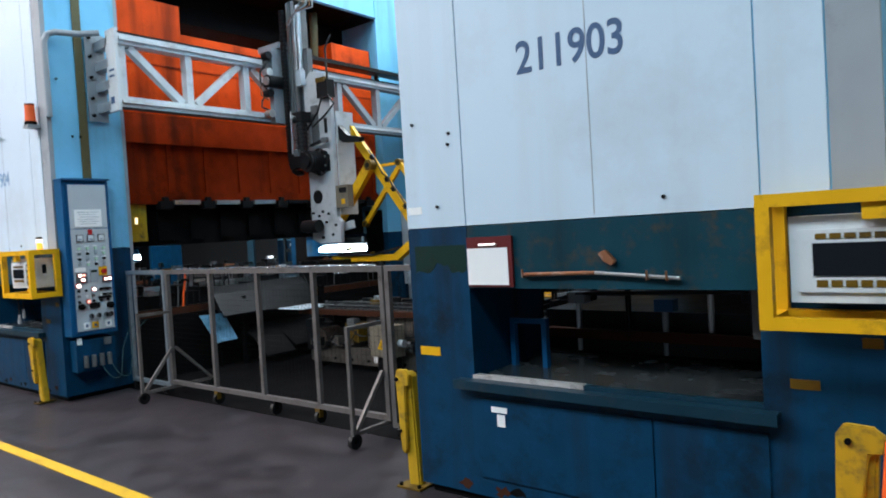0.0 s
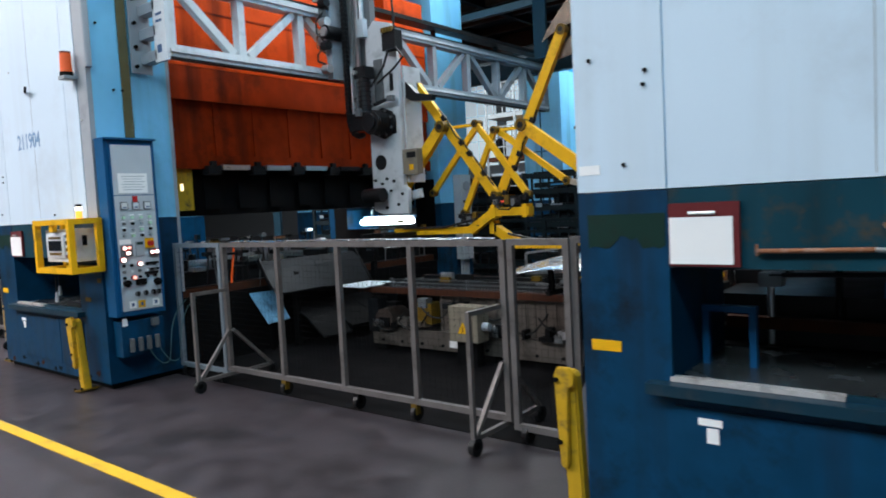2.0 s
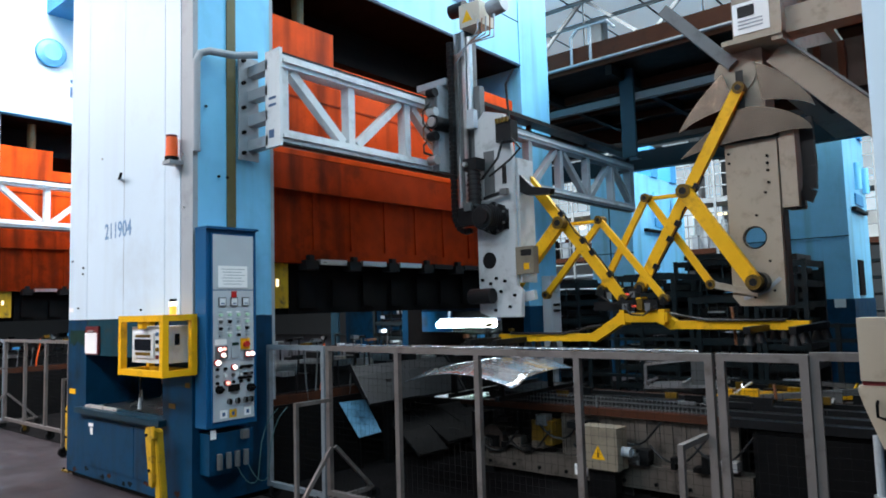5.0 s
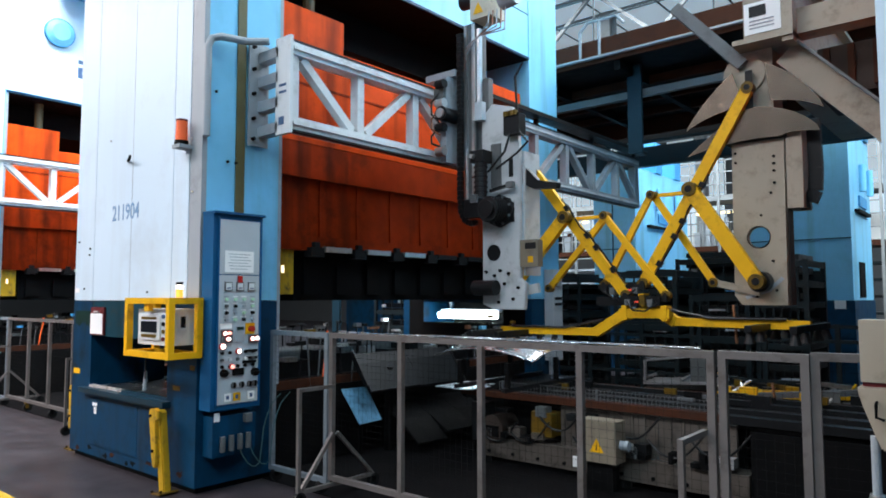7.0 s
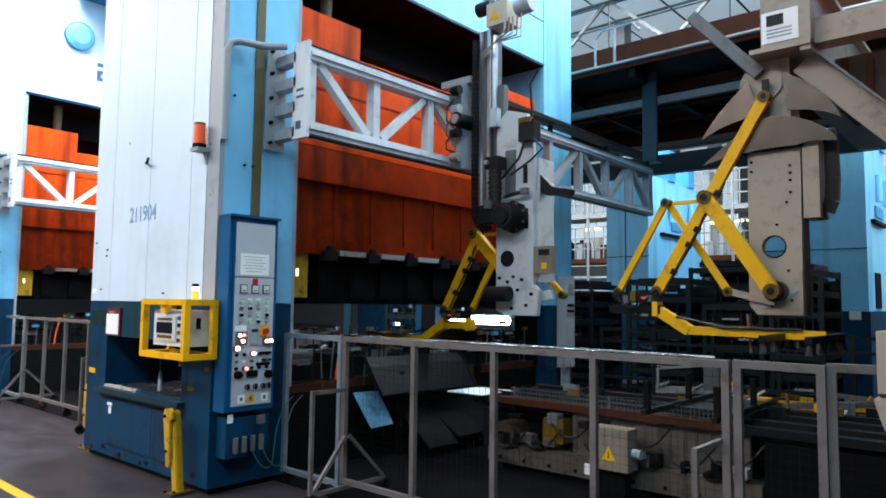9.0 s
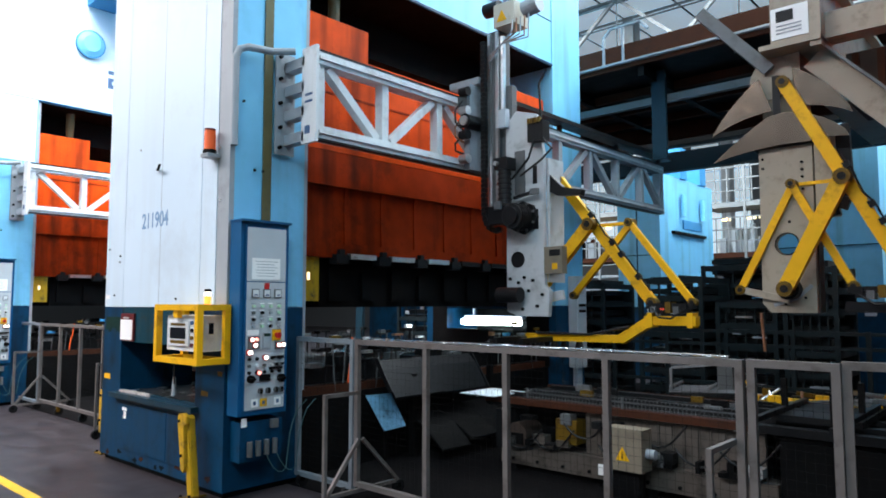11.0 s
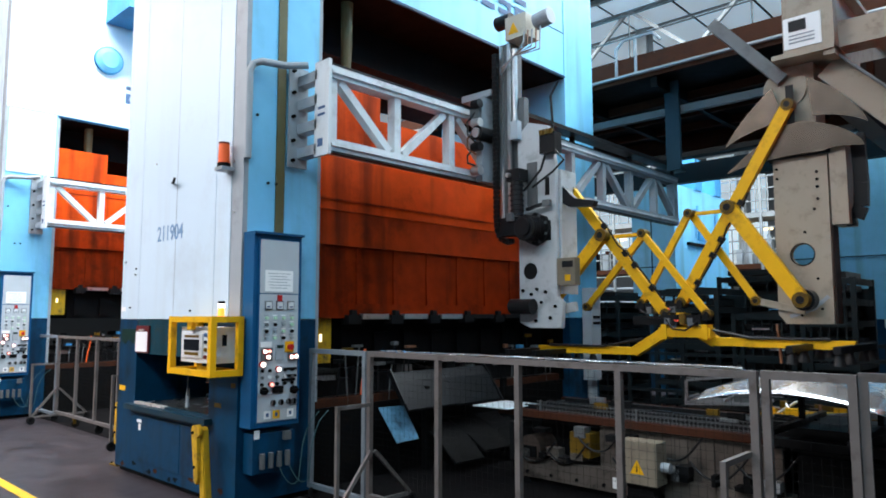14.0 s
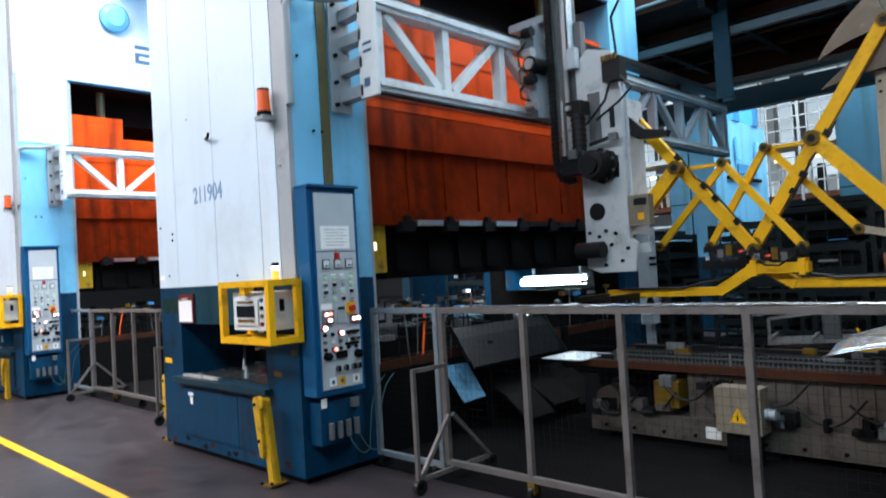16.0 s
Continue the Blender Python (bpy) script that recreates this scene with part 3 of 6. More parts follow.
    part("hook", tubes(((X0 + 1.05, FY, 2.86), (X0 + 1.2, FY - 0.06, 2.84), 0.012), ((X0 + 1.2, FY - 0.06, 2.84), (X0 + 1.22, FY - 0.06, 2.88), 0.012)), DARK, p)
    for dx, z in ((0.30, 2.0), (0.31, 2.06), (0.05, 2.14), (2.2, 2.9), (2.22, 2.45), (1.5, 1.62), (0.7, 3.1), (0.2, 1.66)):
        part("bolt", tubes(((X0 + dx, FY, z), (X0 + dx, FY - 0.012, z), 0.009, 8)), STEEL if z > 2.3 else DARK, p)
    part("yellow_label", boxes((XL + 0.045, FY - 0.003, 0.81, XL + 0.19, FY, 0.86)), YELLOW, p)
    part("white_label", boxes((XL + 0.012, FY - 0.003, 1.624, XL + 0.115, FY, 1.667)), PAPER, p)
    part("sticker", boxes((X0 + 0.50, FY - 0.016, 0.53, X0 + 0.60, FY - 0.012, 0.56)), PAPER, p)
    part("sticker", boxes((X0 + 0.535, FY - 0.016, 0.455, X0 + 0.585, FY - 0.012, 0.52)), PAPER, p)
    # side fittings
    if number != "211905":
        # Stain on the upright, drawn as a thin raised strip.
        part("oil_stain", boxes((-0.006, 3.50, 2.29, 0.008, 3.585, TOP)), OLIVE, p, "olive oil stain down the upright, drawn as a thin strip")
    bm = bmesh.new()
    pts = [(0.03, FY + 0.02, 2.9), (0.03, FY + 0.02, 3.66), (0.04, FY + 0.05, 3.73), (0.06, FY + 0.12, 3.76), (0.10, FY + 0.34, 3.77), (0.2, FY + 0.5, 3.79)]
    sweep(bm, pts, 0.032, 10)
    part("conduit", bm, STRIP, p, "bent grey cable conduit")
    for y, z in ((3.42, 2.72), (3.5, 2.72), (3.3, 3.3)):
        part("bolt", tubes(((0, y, z), (0.014, y, z), 0.012, 8)), DARK, p)
    return p, s


def make_clipboard(x1):
    c = thing("clipboard", pose(x1 + X0 + 0.515, FY - 0.004, 1.36), "dark red clipboard with a white sheet, fixed to the press", "clipboard", "clipboards on the presses")
    part("board", boxes((-0.116, -0.012, -0.15, 0.172, 0.004, 0.118)), REDBOARD, c, "", 0.006)
    part("sheet", boxes((-0.113, -0.016, -0.14, 0.147, -0.012, 0.058)), PAPER, c)
    part("clip", tubes(((-0.03, -0.02, 0.075), (0.08, -0.02, 0.075), 0.008, 8)), STEEL, c)


def make_beacon(x1):
    b = thing("warning_beacon", pose(x1 - 0.2, FY - 0.07, 2.84), "orange warning beacon on a small bracket", "beacon", "beacons of the presses")
    part("bracket", boxes((-0.06, -0.05, -0.03, 0.06, 0.07, 0.0)), STRIP, b)
    part("lens", tubes(((0, 0, 0.03), (0, 0, 0.2), 0.05, 20, 0.045)), BEACON, b)
    part("base", tubes(((0, 0, 0), (0, 0, 0.035), 0.056, 20)), DARK, b)
    part("cap", tubes(((0, 0, 0.2), (0, 0, 0.215), 0.047, 20)), REDBOARD, b)


def make_terminal(xl, w, d, z0, z1):
    """An operator terminal inside a yellow cage."""
    t = thing("operator_terminal", pose(xl, FY - d, 0), "grey operator terminal in a yellow steel guard cage", "control terminal", "operator terminals")
    s = 0.05
    for x in (0, w - s):
        for y in (0, d - s):
            part("cage_post", boxes((x, y, z0, x + s, y + s, z1)), YELLOW, t, "", 0.006)
    for z in (z0, z1 - s):
        for y in (0.001, d - s + 0.001):
            part("cage_rail", boxes((s, y, z + 0.001, w - s, y + s - 0.002, z + s - 0.001)), YELLOW, t, "", 0.005)
        for x in (0.001, w - s + 0.001):
            part("cage_rail", boxes((x, s, z + 0.001, x + s - 0.002, d - s, z + s - 0.001)), YELLOW, t, "", 0.005)
    a, b = z0 + 0.1, z1 - 0.09
    part("housing", boxes((0.1, 0.07, a, w - 0.1, d + 0.0, b)), WHITE, t, "", 0.015)
    part("bezel", boxes((0.13, 0.055, a + 0.04, w * 0.66, 0.07, b - 0.05)), WHITE, t, "", 0.01)
    part("screen", boxes((0.18, 0.050, a + 0.10, w * 0.6, 0.055, b - 0.10)), SCREEN, t, "dark glass screen")
    for i in range(7):
        u = 0.19 + (w * 0.6 - 0.19) * i / 7
        part("key", boxes((u, 0.051, a + 0.06, u + (w * 0.6 - 0.19) / 9, 0.055, a + 0.085)), YELLOWD, t)
        part("key", boxes((u, 0.051, b - 0.085, u + (w * 0.6 - 0.19) / 9, 0.055, b - 0.065)), YELLOWD, t)
    for i in range(4):
        part("push_button", tubes(((w * 0.72, 0.07, a + 0.05 + 0.06 * i), (w * 0.72, 0.055, a + 0.05 + 0.06 * i), 0.016, 12)), (REDBOARD, YELLOWD, DARK, INK)[i], t)
    part("side_plate", boxes((w - 0.1, 0.1, a + 0.03, w - 0.095, d - 0.06, b - 0.03)), WHITE, t)
    part("side_meter", boxes((w - 0.095, 0.15, b - 0.15, w - 0.09, d - 0.1, b - 0.06)), SCREEN, t)
    part("hanger", boxes((w * 0.4, 0.02, z1 - 0.11, w * 0.5, 0.06, z1 - s)), YELLOW, t)
    l = thing("stack_light", pose(xl + w - 0.16, FY - 0.12, z1), "small stack light with amber and white lenses", "signal light", "stack lights")
    part("amber_lens", tubes(((0, 0, 0), (0, 0, 0.07), 0.026, 14)), AMBER, l)
    part("white_lens", tubes(((0, 0, 0.07), (0, 0, 0.10), 0.027, 14)), WHITELENS, l)
    part("cap", tubes(((0, 0, 0.10), (0, 0, 0.125), 0.027, 14)), DARK, l)
    for i, dx in enumerate((0.05, 0.33) if xl < -2 else ()):
        c = thing("hanging_pendant", pose(xl + dx, FY - (0.12, 0.265)[i], z0), "small grey push-button pendant hanging on its cable", "pendant", "hanging pendants")
        part("cable", tubes(((0, 0, -0.14 - 0.03 * i), (0, 0, 0.0), 0.006, 8)), BLACK, c)
        part("grip", tubes(((0, 0, -0.23 - 0.03 * i), (0, 0, -0.14 - 0.03 * i), 0.018, 12, 0.011)), STRIP, c)


def make_cabinet(x1):
    """The control cabinet on the upright's side, over a junction box."""
    k = thing("control_cabinet", pose(x1, 3.2, 0), "blue control cabinet with a grey panel of lamps and switches", "control cabinet", "control cabinets")
    part("body", boxes((0.012, 0.0, 0.67, 0.17, 0.465, 2.25)), CABBLUE, k, "", 0.012)
    part("upper_face", boxes((0.17, 0.055, 1.76, 0.182, 0.432, 2.205)), GREYP, k, "plain pale grey sheet panel", 0.004)
    part("face", boxes((0.17, 0.055, 0.715, 0.182, 0.432, 1.752)), GREYP, k, "grey panel of switches and lamps", 0.004)
    for y in (0.04, 0.436):
        part("door_edge", boxes((0.17, y, 0.70, 0.186, y + 0.012, 2.22)), CABBLUE, k)
    part("hood", boxes((0.012, -0.006, 2.25, 0.2, 0.475, 2.268)), CABBLUE, k)
    f = 0.182
    part("notice", boxes((f, 0.10, 1.775, f + 0.003, 0.373, 1.952)), PAPER, k)
    for i in range(6):
        part("notice_line", boxes((f + 0.003, 0.13 + 0.01 * (i % 3), 1.922 - 0.024 * i, f + 0.004, 0.345 - 0.03 * (i % 2), 1.927 - 0.024 * i)), STRIP, k)
    part("alarm_lamp", boxes((f, 0.222, 1.695, f + 0.015, 0.262, 1.746)), DARKRED, k)
    for i in range(3):
        y = 0.137 + 0.108 * i
        part("meter_frame", boxes((f, y - 0.034, 1.624, f + 0.008, y + 0.034, 1.696)), DULLGREY, k)
        part("meter", boxes((f + 0.008, y - 0.026, 1.632, f + 0.012, y + 0.026, 1.688)), WHITE, k)
        part("meter_scale", boxes((f + 0.012, y - 0.016, 1.642, f + 0.013, y + 0.016, 1.652)), INK, k)
    for rr in range(4):
        for i in range(4):
            y, z = 0.12 + 0.082 * i, 1.555 - 0.055 * rr
            part("switch_label", boxes((f, y - 0.022, z + 0.018, f + 0.002, y + 0.022, z + 0.027)), PAPER if (rr + i) % 3 else STRIP, k)
            part("selector_switch", tubes(((f, y, z), (f + 0.022, y, z), 0.013, 12)), GREENLENS if rr == 0 or (rr + i) % 4 == 0 else (STRIP, DULLGREY, DARK)[(i + rr) % 3], k)
    part("lamp_plate", boxes((f, 0.07, 1.318, f + 0.004, 0.175, 1.362)), PAPER, k)
    part("lamp_block", boxes((f, 0.075, 1.205, f + 0.014, 0.18, 1.308)), DULLGREY, k, "dark lamp block", 0.004)
    part("lamp_block", boxes((f, 0.335, 1.195, f + 0.014, 0.428, 1.262)), DULLGREY, k, "dark lamp block", 0.004)
    part("display", boxes((f, 0.215, 1.205, f + 0.01, 0.29, 1.335)), STRIP, k, "", 0.004)
    part("display_glass", boxes((f + 0.01, 0.222, 1.305, f + 0.012, 0.283, 1.330)), PATCHGREEN, k)
    part("stop_plate", boxes((f, 0.305, 1.27, f + 0.006, 0.39, 1.36)), YELLOW, k)
    part("stop_button", tubes(((f + 0.006, 0.35, 1.312), (f + 0.04, 0.35, 1.312), 0.024, 16)), DARKRED, k)
    for c, y, z, q in (("w", 0.105, 1.282, 0.016), ("r", 0.145, 1.284, 0.015), ("w", 0.135, 1.236, 0.017), ("w", 0.087, 1.178, 0.021), ("w", 0.362, 1.230, 0.017), ("w", 0.405, 1.232, 0.017), ("w", 0.238, 1.132, 0.018), ("r", 0.175, 1.012, 0.018)):
        part("indicator_lamp", tubes(((f + 0.01, y, z), (f + 0.034, y, z), q, 14, q * 0.8)), WHITELENS if c == "w" else PINKLENS, k)
        part("lamp_collar", tubes(((f, y, z), (f + 0.02, y, z), q + 0.006, 14)), DARKRED, k)
    for rr in range(3):
        for i in range(5):
            y, z = 0.09 + 0.072 * i, 1.135 - 0.055 * rr
            part("push_button", tubes(((f, y, z - 0.01), (f + 0.016, y, z - 0.01), 0.014, 12)), (DARK, DULLGREY, DARK, WHITE)[(2 * i + rr) % 4], k)
    for y0, y1, z in ((0.30, 0.42, 1.12), (0.28, 0.41, 1.03), (0.30, 0.42, 1.062)):
        part("slot_strip", boxes((f, y0, z, f + 0.01, y1, z + 0.022)), DARK, k)
    part("counter", boxes((f, 0.19, 0.94, f + 0.012, 0.29, 0.995)), DARK, k, "", 0.004)
    for y, z, q in ((0.105, 0.965, 0.032), (0.395, 0.955, 0.034)):
        part("rotary_handle", tubes(((f, y, z), (f + 0.03, y, z), q, 18)), DARK, k)
        part("handle_grip", boxes((f + 0.03, y - 0.03, z - 0.008, f + 0.045, y + 0.03, z + 0.008)), DARK, k)
    for y in (0.20, 0.275, 0.35, 0.40):
        part("key_switch", tubes(((f, y, 0.862), (f + 0.014, y, 0.862), 0.024, 16)), DULLGREY, k)
        part("key", boxes((f + 0.014, y - 0.005, 0.84, f + 0.03, y + 0.005, 0.885)), DARK, k)
    for y, mt in ((0.115, PAPER), (0.20, YELLOW), (0.335, PAPER)):
        part("plate_label", boxes((f, y, 0.735, f + 0.004, y + 0.065, 0.80)), mt, k)
        part("label_mark", boxes((f + 0.004, y + 0.02, 0.752, f + 0.005, y + 0.045, 0.782)), INK, k)
    j = thing("junction_box", pose(x1, 3.22, 0), "dark blue junction box with plug connectors and hanging cables", "junction box", "junction boxes")
    part("box", boxes((0.012, 0.02, 0.30, 0.15, 0.42, 0.62)), BLUE, j, "", 0.01)
    for i in range(4):
        part("plug", tubes(((0.17, 0.1 + 0.08 * i, 0.34), (0.17, 0.1 + 0.08 * i, 0.46), 0.022, 12)), DULLGREY, j)
    part("switch", boxes((0.15, 0.3, 0.55, 0.19, 0.36, 0.62)), DULLGREY, j, "", 0.006)
    part("label", boxes((0.15, 0.03, 0.58, 0.154, 0.08, 0.65)), PAPER, j)
    for i, y in enumerate((0.26, 0.36)):
        bm = bmesh.new()
        pp = [Vector((0.17 + 0.03 * math.sin(a * 0.5), y + 0.42 * (a / 10) ** 1.2, 0.34 - 0.16 * math.sin(math.pi * min(1, a / 7.5)) + 0.05 * a * (a > 5) * 0.8)) for a in range(11)]
        sweep(bm, pp, 0.004, 6)
        part("cable", bm, CABLE, j, "thin pale grey-green cable")
    return k


def make_bumper(x, y, lean=0.0, h=0.66, wide=1.0):
    b = thing("yellow_bumper", pose(x, y, 0, 0, lean, 0), "chipped yellow steel guard post bolted to the floor", "guard post", "guard posts by the presses")
    bm = bmesh.new()
    plate(bm, ((-0.045, 0.0), (0.045, 0.0), (0.045, h - 0.05), (0.03, h - 0.02), (-0.03, h - 0.02), (-0.045, h - 0.05)), -0.02, 0.045)
    part("post", bm, YELLOWCHIP, b, "", 0.01)
    bm = bmesh.new()
    outline = ((-0.075, 0.22), (-0.035, 0.20), (-0.012, 0.24), (0.02, h - 0.10), (0.065, h - 0.09), (0.07, h - 0.03), (0.03, h), (-0.06, h), (-0.085, h - 0.04))
    plate(bm, [(u * wide, v) for u, v in outline], -0.05, -0.02)
    part("strap", bm, YELLOWCHIP, b, "chipped yellow flat strap before the post", 0.006)
    for z in (h - 0.06, 0.34):
        part("bolt", tubes(((-0.045, -0.062, z), (-0.045, -0.05, z), 0.012, 8)), DARK, b)
    part("foot", boxes((-0.09, -0.08, 0, 0.09, 0.08, 0.012)), YELLOWD, b)
    for x in (-0.07, 0.07):
        part("bolt", tubes(((x, -0.06, 0.012), (x, -0.06, 0.03), 0.012, 6)), DARK, b)


def make_beam(x1):
    """The crossbeam before the opening: two box chords and a flat lattice, bolted to the upright."""
    c = thing("cross_beam", pose(x1 + 0.39, 0, 0), "white lattice crossbeam bolted before the press opening", "beam", "feeder crossbeams")
    y0, y1, zb, zt = 3.72, 10.62, 2.99, 3.75
    part("top_chord", boxes((-0.07, y0, zt - 0.11, 0.07, 6.6, zt)), WHITE, c, "", 0.008)
    # Far half is grey: shade beyond the carriage put into the colour, besides dirt.
    part("top_chord", boxes((-0.07, 6.6, zt - 0.11, 0.07, y1, zt)), STRIP, c, "far chord in dirty grey with shade painted in")
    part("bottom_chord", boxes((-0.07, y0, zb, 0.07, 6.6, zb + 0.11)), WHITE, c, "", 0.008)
    part("bottom_chord", boxes((-0.07, 6.6, zb, 0.07, y1, zb + 0.11)), STRIP, c, "far chord in dirty grey with shade painted in")
    for z in (zt, zb - 0.018):
        part("edge_strip", boxes((0.01, y0 + 0.012, z, 0.074, y1 - 0.14, z + 0.018)), DARKMETAL, c, "oily dark edge strip")
    part("end_plate", boxes((-0.10, y0 - 0.03, zb - 0.04, 0.10, y0, zt + 0.04)), WHITE, c, "white end plate with small marks", 0.006)
    for z in (3.30, 3.36):
        part("mark", boxes((-0.05, y0 - 0.033, z, 0.05, y0 - 0.03, z + 0.022)), INK, c)
    part("mark", boxes((-0.05, y0 - 0.033, 3.03, 0.02, y0 - 0.03, 3.10)), INK, c)
    part("guide_rail", boxes((0.07, y0 + 0.02, zt - 0.07, 0.09, y1 - 0.05, zt - 0.04)), WHITE, c)
    part("guide_rail", boxes((0.07, y0 + 0.02, zb + 0.04, 0.09, y1 - 0.05, zb + 0.07)), WHITE, c)
    ys = [y0 + 0.06 + 0.7655 * i for i in range(10)]
    for i, y in enumerate(ys[:-1]):
        # Lattice bars past the carriage get the same painted shade.
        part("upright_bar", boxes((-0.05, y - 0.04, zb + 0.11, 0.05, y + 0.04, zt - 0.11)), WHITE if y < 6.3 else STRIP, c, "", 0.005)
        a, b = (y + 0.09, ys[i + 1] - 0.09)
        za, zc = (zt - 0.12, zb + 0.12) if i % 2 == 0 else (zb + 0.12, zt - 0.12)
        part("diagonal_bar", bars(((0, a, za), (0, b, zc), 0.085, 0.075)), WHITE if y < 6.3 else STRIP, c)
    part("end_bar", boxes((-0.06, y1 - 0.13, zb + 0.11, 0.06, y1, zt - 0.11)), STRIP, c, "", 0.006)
    # bracket on the press side
    part("mount_plate", boxes((-0.375, y0 - 0.12, zb - 0.1, -0.355, y0 + 0.08, zt + 0.06)), STRIP, c, "grey bolted mounting plate", 0.004)
    for z in (3.02, 3.24, 3.46, 3.68):
        part("mount_arm", boxes((-0.355, y0 - 0.03, z - 0.045, -0.07, y0 + 0.07, z + 0.045)), STRIP, c, "", 0.006)
    for z in (2.95, 3.13, 3.35, 3.57, 3.77):
        part("bolt", tubes(((-0.355, y0 - 0.08, z), (-0.325, y0 - 0.08, z), 0.018, 6)), DARK, c)
    # cable tray along the far half
    part("cable_tray", boxes((-0.03, 6.0, zt + 0.10, 0.17, y1 + 0.1, zt + 0.15)), DARKMETAL, c, "dark cable tray over the beam")
    for y in (6.1, 7.6, 9.1, 10.5):
        part("tray_post", boxes((0.0, y, zt, 0.05, y + 0.05, zt + 0.10)), DARKMETAL, c)
    return c


presses = {}
for key, x1, number, nz, ns in (("a", -0.45, "211903", 2.30, 0.23), ("b", -7.57, "211904", 2.305, 0.21), ("c", -14.74, "211905", 2.305, 0.21)):
    presses[key] = make_press(x1, number, nz, ns)
    make_clipboard(x1)
# Press c gets a pale layer over its sky blue crown and upper upright.
part("crown_pale_layer", boxes((-0.004, FY + 0.02, 4.90, 0.01, O1, TOP)), PALE, presses["c"][0], "pale layer over the crown's side")
part("upright_pale_layer", boxes((-0.004, FY + 0.06, 3.86, 0.006, O0 - 0.02, 4.89)), PALE, presses["c"][0], "streaked pale layer on the upright")
part("crown_box", boxes((0.012, 4.63, 6.7, 1.0, 6.6, 7.5)), LUGBLUE, presses["c"][0], "blue box standing out from the crown", 0.02)
for x1 in (-7.57, -14.74):
    make_beacon(x1)
    make_cabinet(x1)
    make_beam(x1)
make_terminal(-8.22, 0.73, 0.29, 1.09, 1.57)
make_terminal(-15.39, 0.73, 0.29, 1.09, 1.57)
make_terminal(-0.845, 0.86, 0.29, 1.08, 1.59)
make_bumper(-7.82, 3.06, -9, 0.68)
make_bumper(-15.20, 3.06, 0, 0.62)
make_bumper(-10.10, 3.30, 0, 0.66)
make_bumper(-2.905, 3.21, -2, 0.71, 0.72)
make_bumper(-0.56, 2.93, 3, 0.76)

# a bright orange marker block by the near press
o = thing("marker_block", pose(-0.38, 2.72, 0), "bright orange plastic marker with an added glow, standing on the floor", "marker")
# Body and band glow through their materials.
part("body", tubes(((0, 0, 0.02), (0, 0, 0.76), 0.12, 20, 0.06)), BEACON, o)
part("foot", boxes((-0.13, -0.13, 0, 0.13, 0.13, 0.02)), BEACON, o, "", 0.006)
part("band", tubes(((0, 0, 0.36), (0, 0, 0.46), 0.092, 20, 0.082)), AMBER, o)

# the press number 905's crown sign and round cover
for x1 in (-7.57, -14.74):
    s = thing("crown_sign", pose(x1 + (0.01 if x1 < -10 else -0.006), 5.02, 5.34), "row of plain dark blue painted blocks on the crown", "sign", "crown signs")
    for k in range(7):
        part("block", boxes((0, 0.33 * k, 0.0, 0.004, 0.33 * k + 0.25, 0.07)), INK, s)
        part("block", boxes((0, 0.33 * k, 0.13, 0.004, 0.33 * k + 0.25, 0.19)), INK, s)
        part("block", boxes((0, 0.33 * k, 0.25, 0.004, 0.33 * k + 0.25, 0.32)), INK, s)
        part("block", boxes((0, 0.33 * k + (0.18 if k % 2 else 0.0), 0.07, 0.004, 0.33 * k + (0.25 if k % 2 else 0.07), 0.13)), INK, s)
d = thing("round_cover", pose(-14.72, 4.70, 6.03), "round domed sky blue cover on the press crown", "cover")
part("rim", tubes(((-0.01, 0, 0), (0.05, 0, 0), 0.24, 32)), LUGBLUE, d)
part("dome", tubes(((0.05, 0, 0), (0.10, 0, 0), 0.22, 32, 0.14)), SKYBLUE, d)

# a rusty rod and small things on the near press
r = thing("rusty_rod", pose(-2.04, FY - 0.02, 1.275), "thin rusty steel rod on hooks over the window", "rod")
part("rod", tubes(((0.0, 0, 0.0), (0.40, 0, 0.006), 0.010, 10)), RUSTROD, r)
part("bare_end", tubes(((0.40, 0, 0.006), (0.81, 0, -0.022), 0.009, 10)), STEEL, r, "bare bright steel end")
bm = bmesh.new()
plate(bm, ((0.42, 0.10), (0.46, 0.115), (0.51, 0.06), (0.49, 0.04), (0.45, 0.06)), -0.012, 0.016)
part("bracket", bm, RUSTROD, r, "bent rusty tab", 0.004)
for hx, hz in ((0.0, 0.0), (0.66, -0.012), (0.75, -0.016)):
    part("hook", tubes(((hx, 0.018, hz - 0.012), (hx, -0.012, hz - 0.012), 0.006, 8), ((hx, -0.012, hz - 0.012), (hx, -0.014, hz + 0.028), 0.006, 8)), RUSTROD, r)
for x1 in (-0.45,):
    b = thing("step_bracket", pose(x1 + X0 + 0.5, FY + 0.35, 0.70), "small blue steel frame standing in the window", "bracket")
    part("leg", boxes((-0.09, 0, 0, -0.06, 0.04, 0.26)), CABBLUE, b, "", 0.004)
    part("leg", boxes((0.12, 0, 0, 0.15, 0.04, 0.26)), CABBLUE, b, "", 0.004)
    part("top", boxes((-0.09, -0.002, 0.26, 0.15, 0.042, 0.29)), CABBLUE, b, "", 0.004)
    h = thing("cable_loop", pose(-0.28, FY - 0.02, 1.02), "brown cable loop hanging under the terminal", "cable")
    bm = bmesh.new()
    pp = [Vector((0.17 * math.cos(a), 0, 0.09 * math.sin(a))) for a in np.linspace(math.pi, 2 * math.pi, 14)]
    sweep(bm, pp, 0.008, 8)
    part("cable", bm, RUSTROD, h)

# rear control post of the press
k = thing("rear_panel", pose(-7.55, 8.42, 0), "pale grey-blue narrow control post at the rear upright", "control post")
part("body", boxes((0, 0, 0.7, 0.14, 0.24, 1.95)), GREYP, k, "", 0.01)
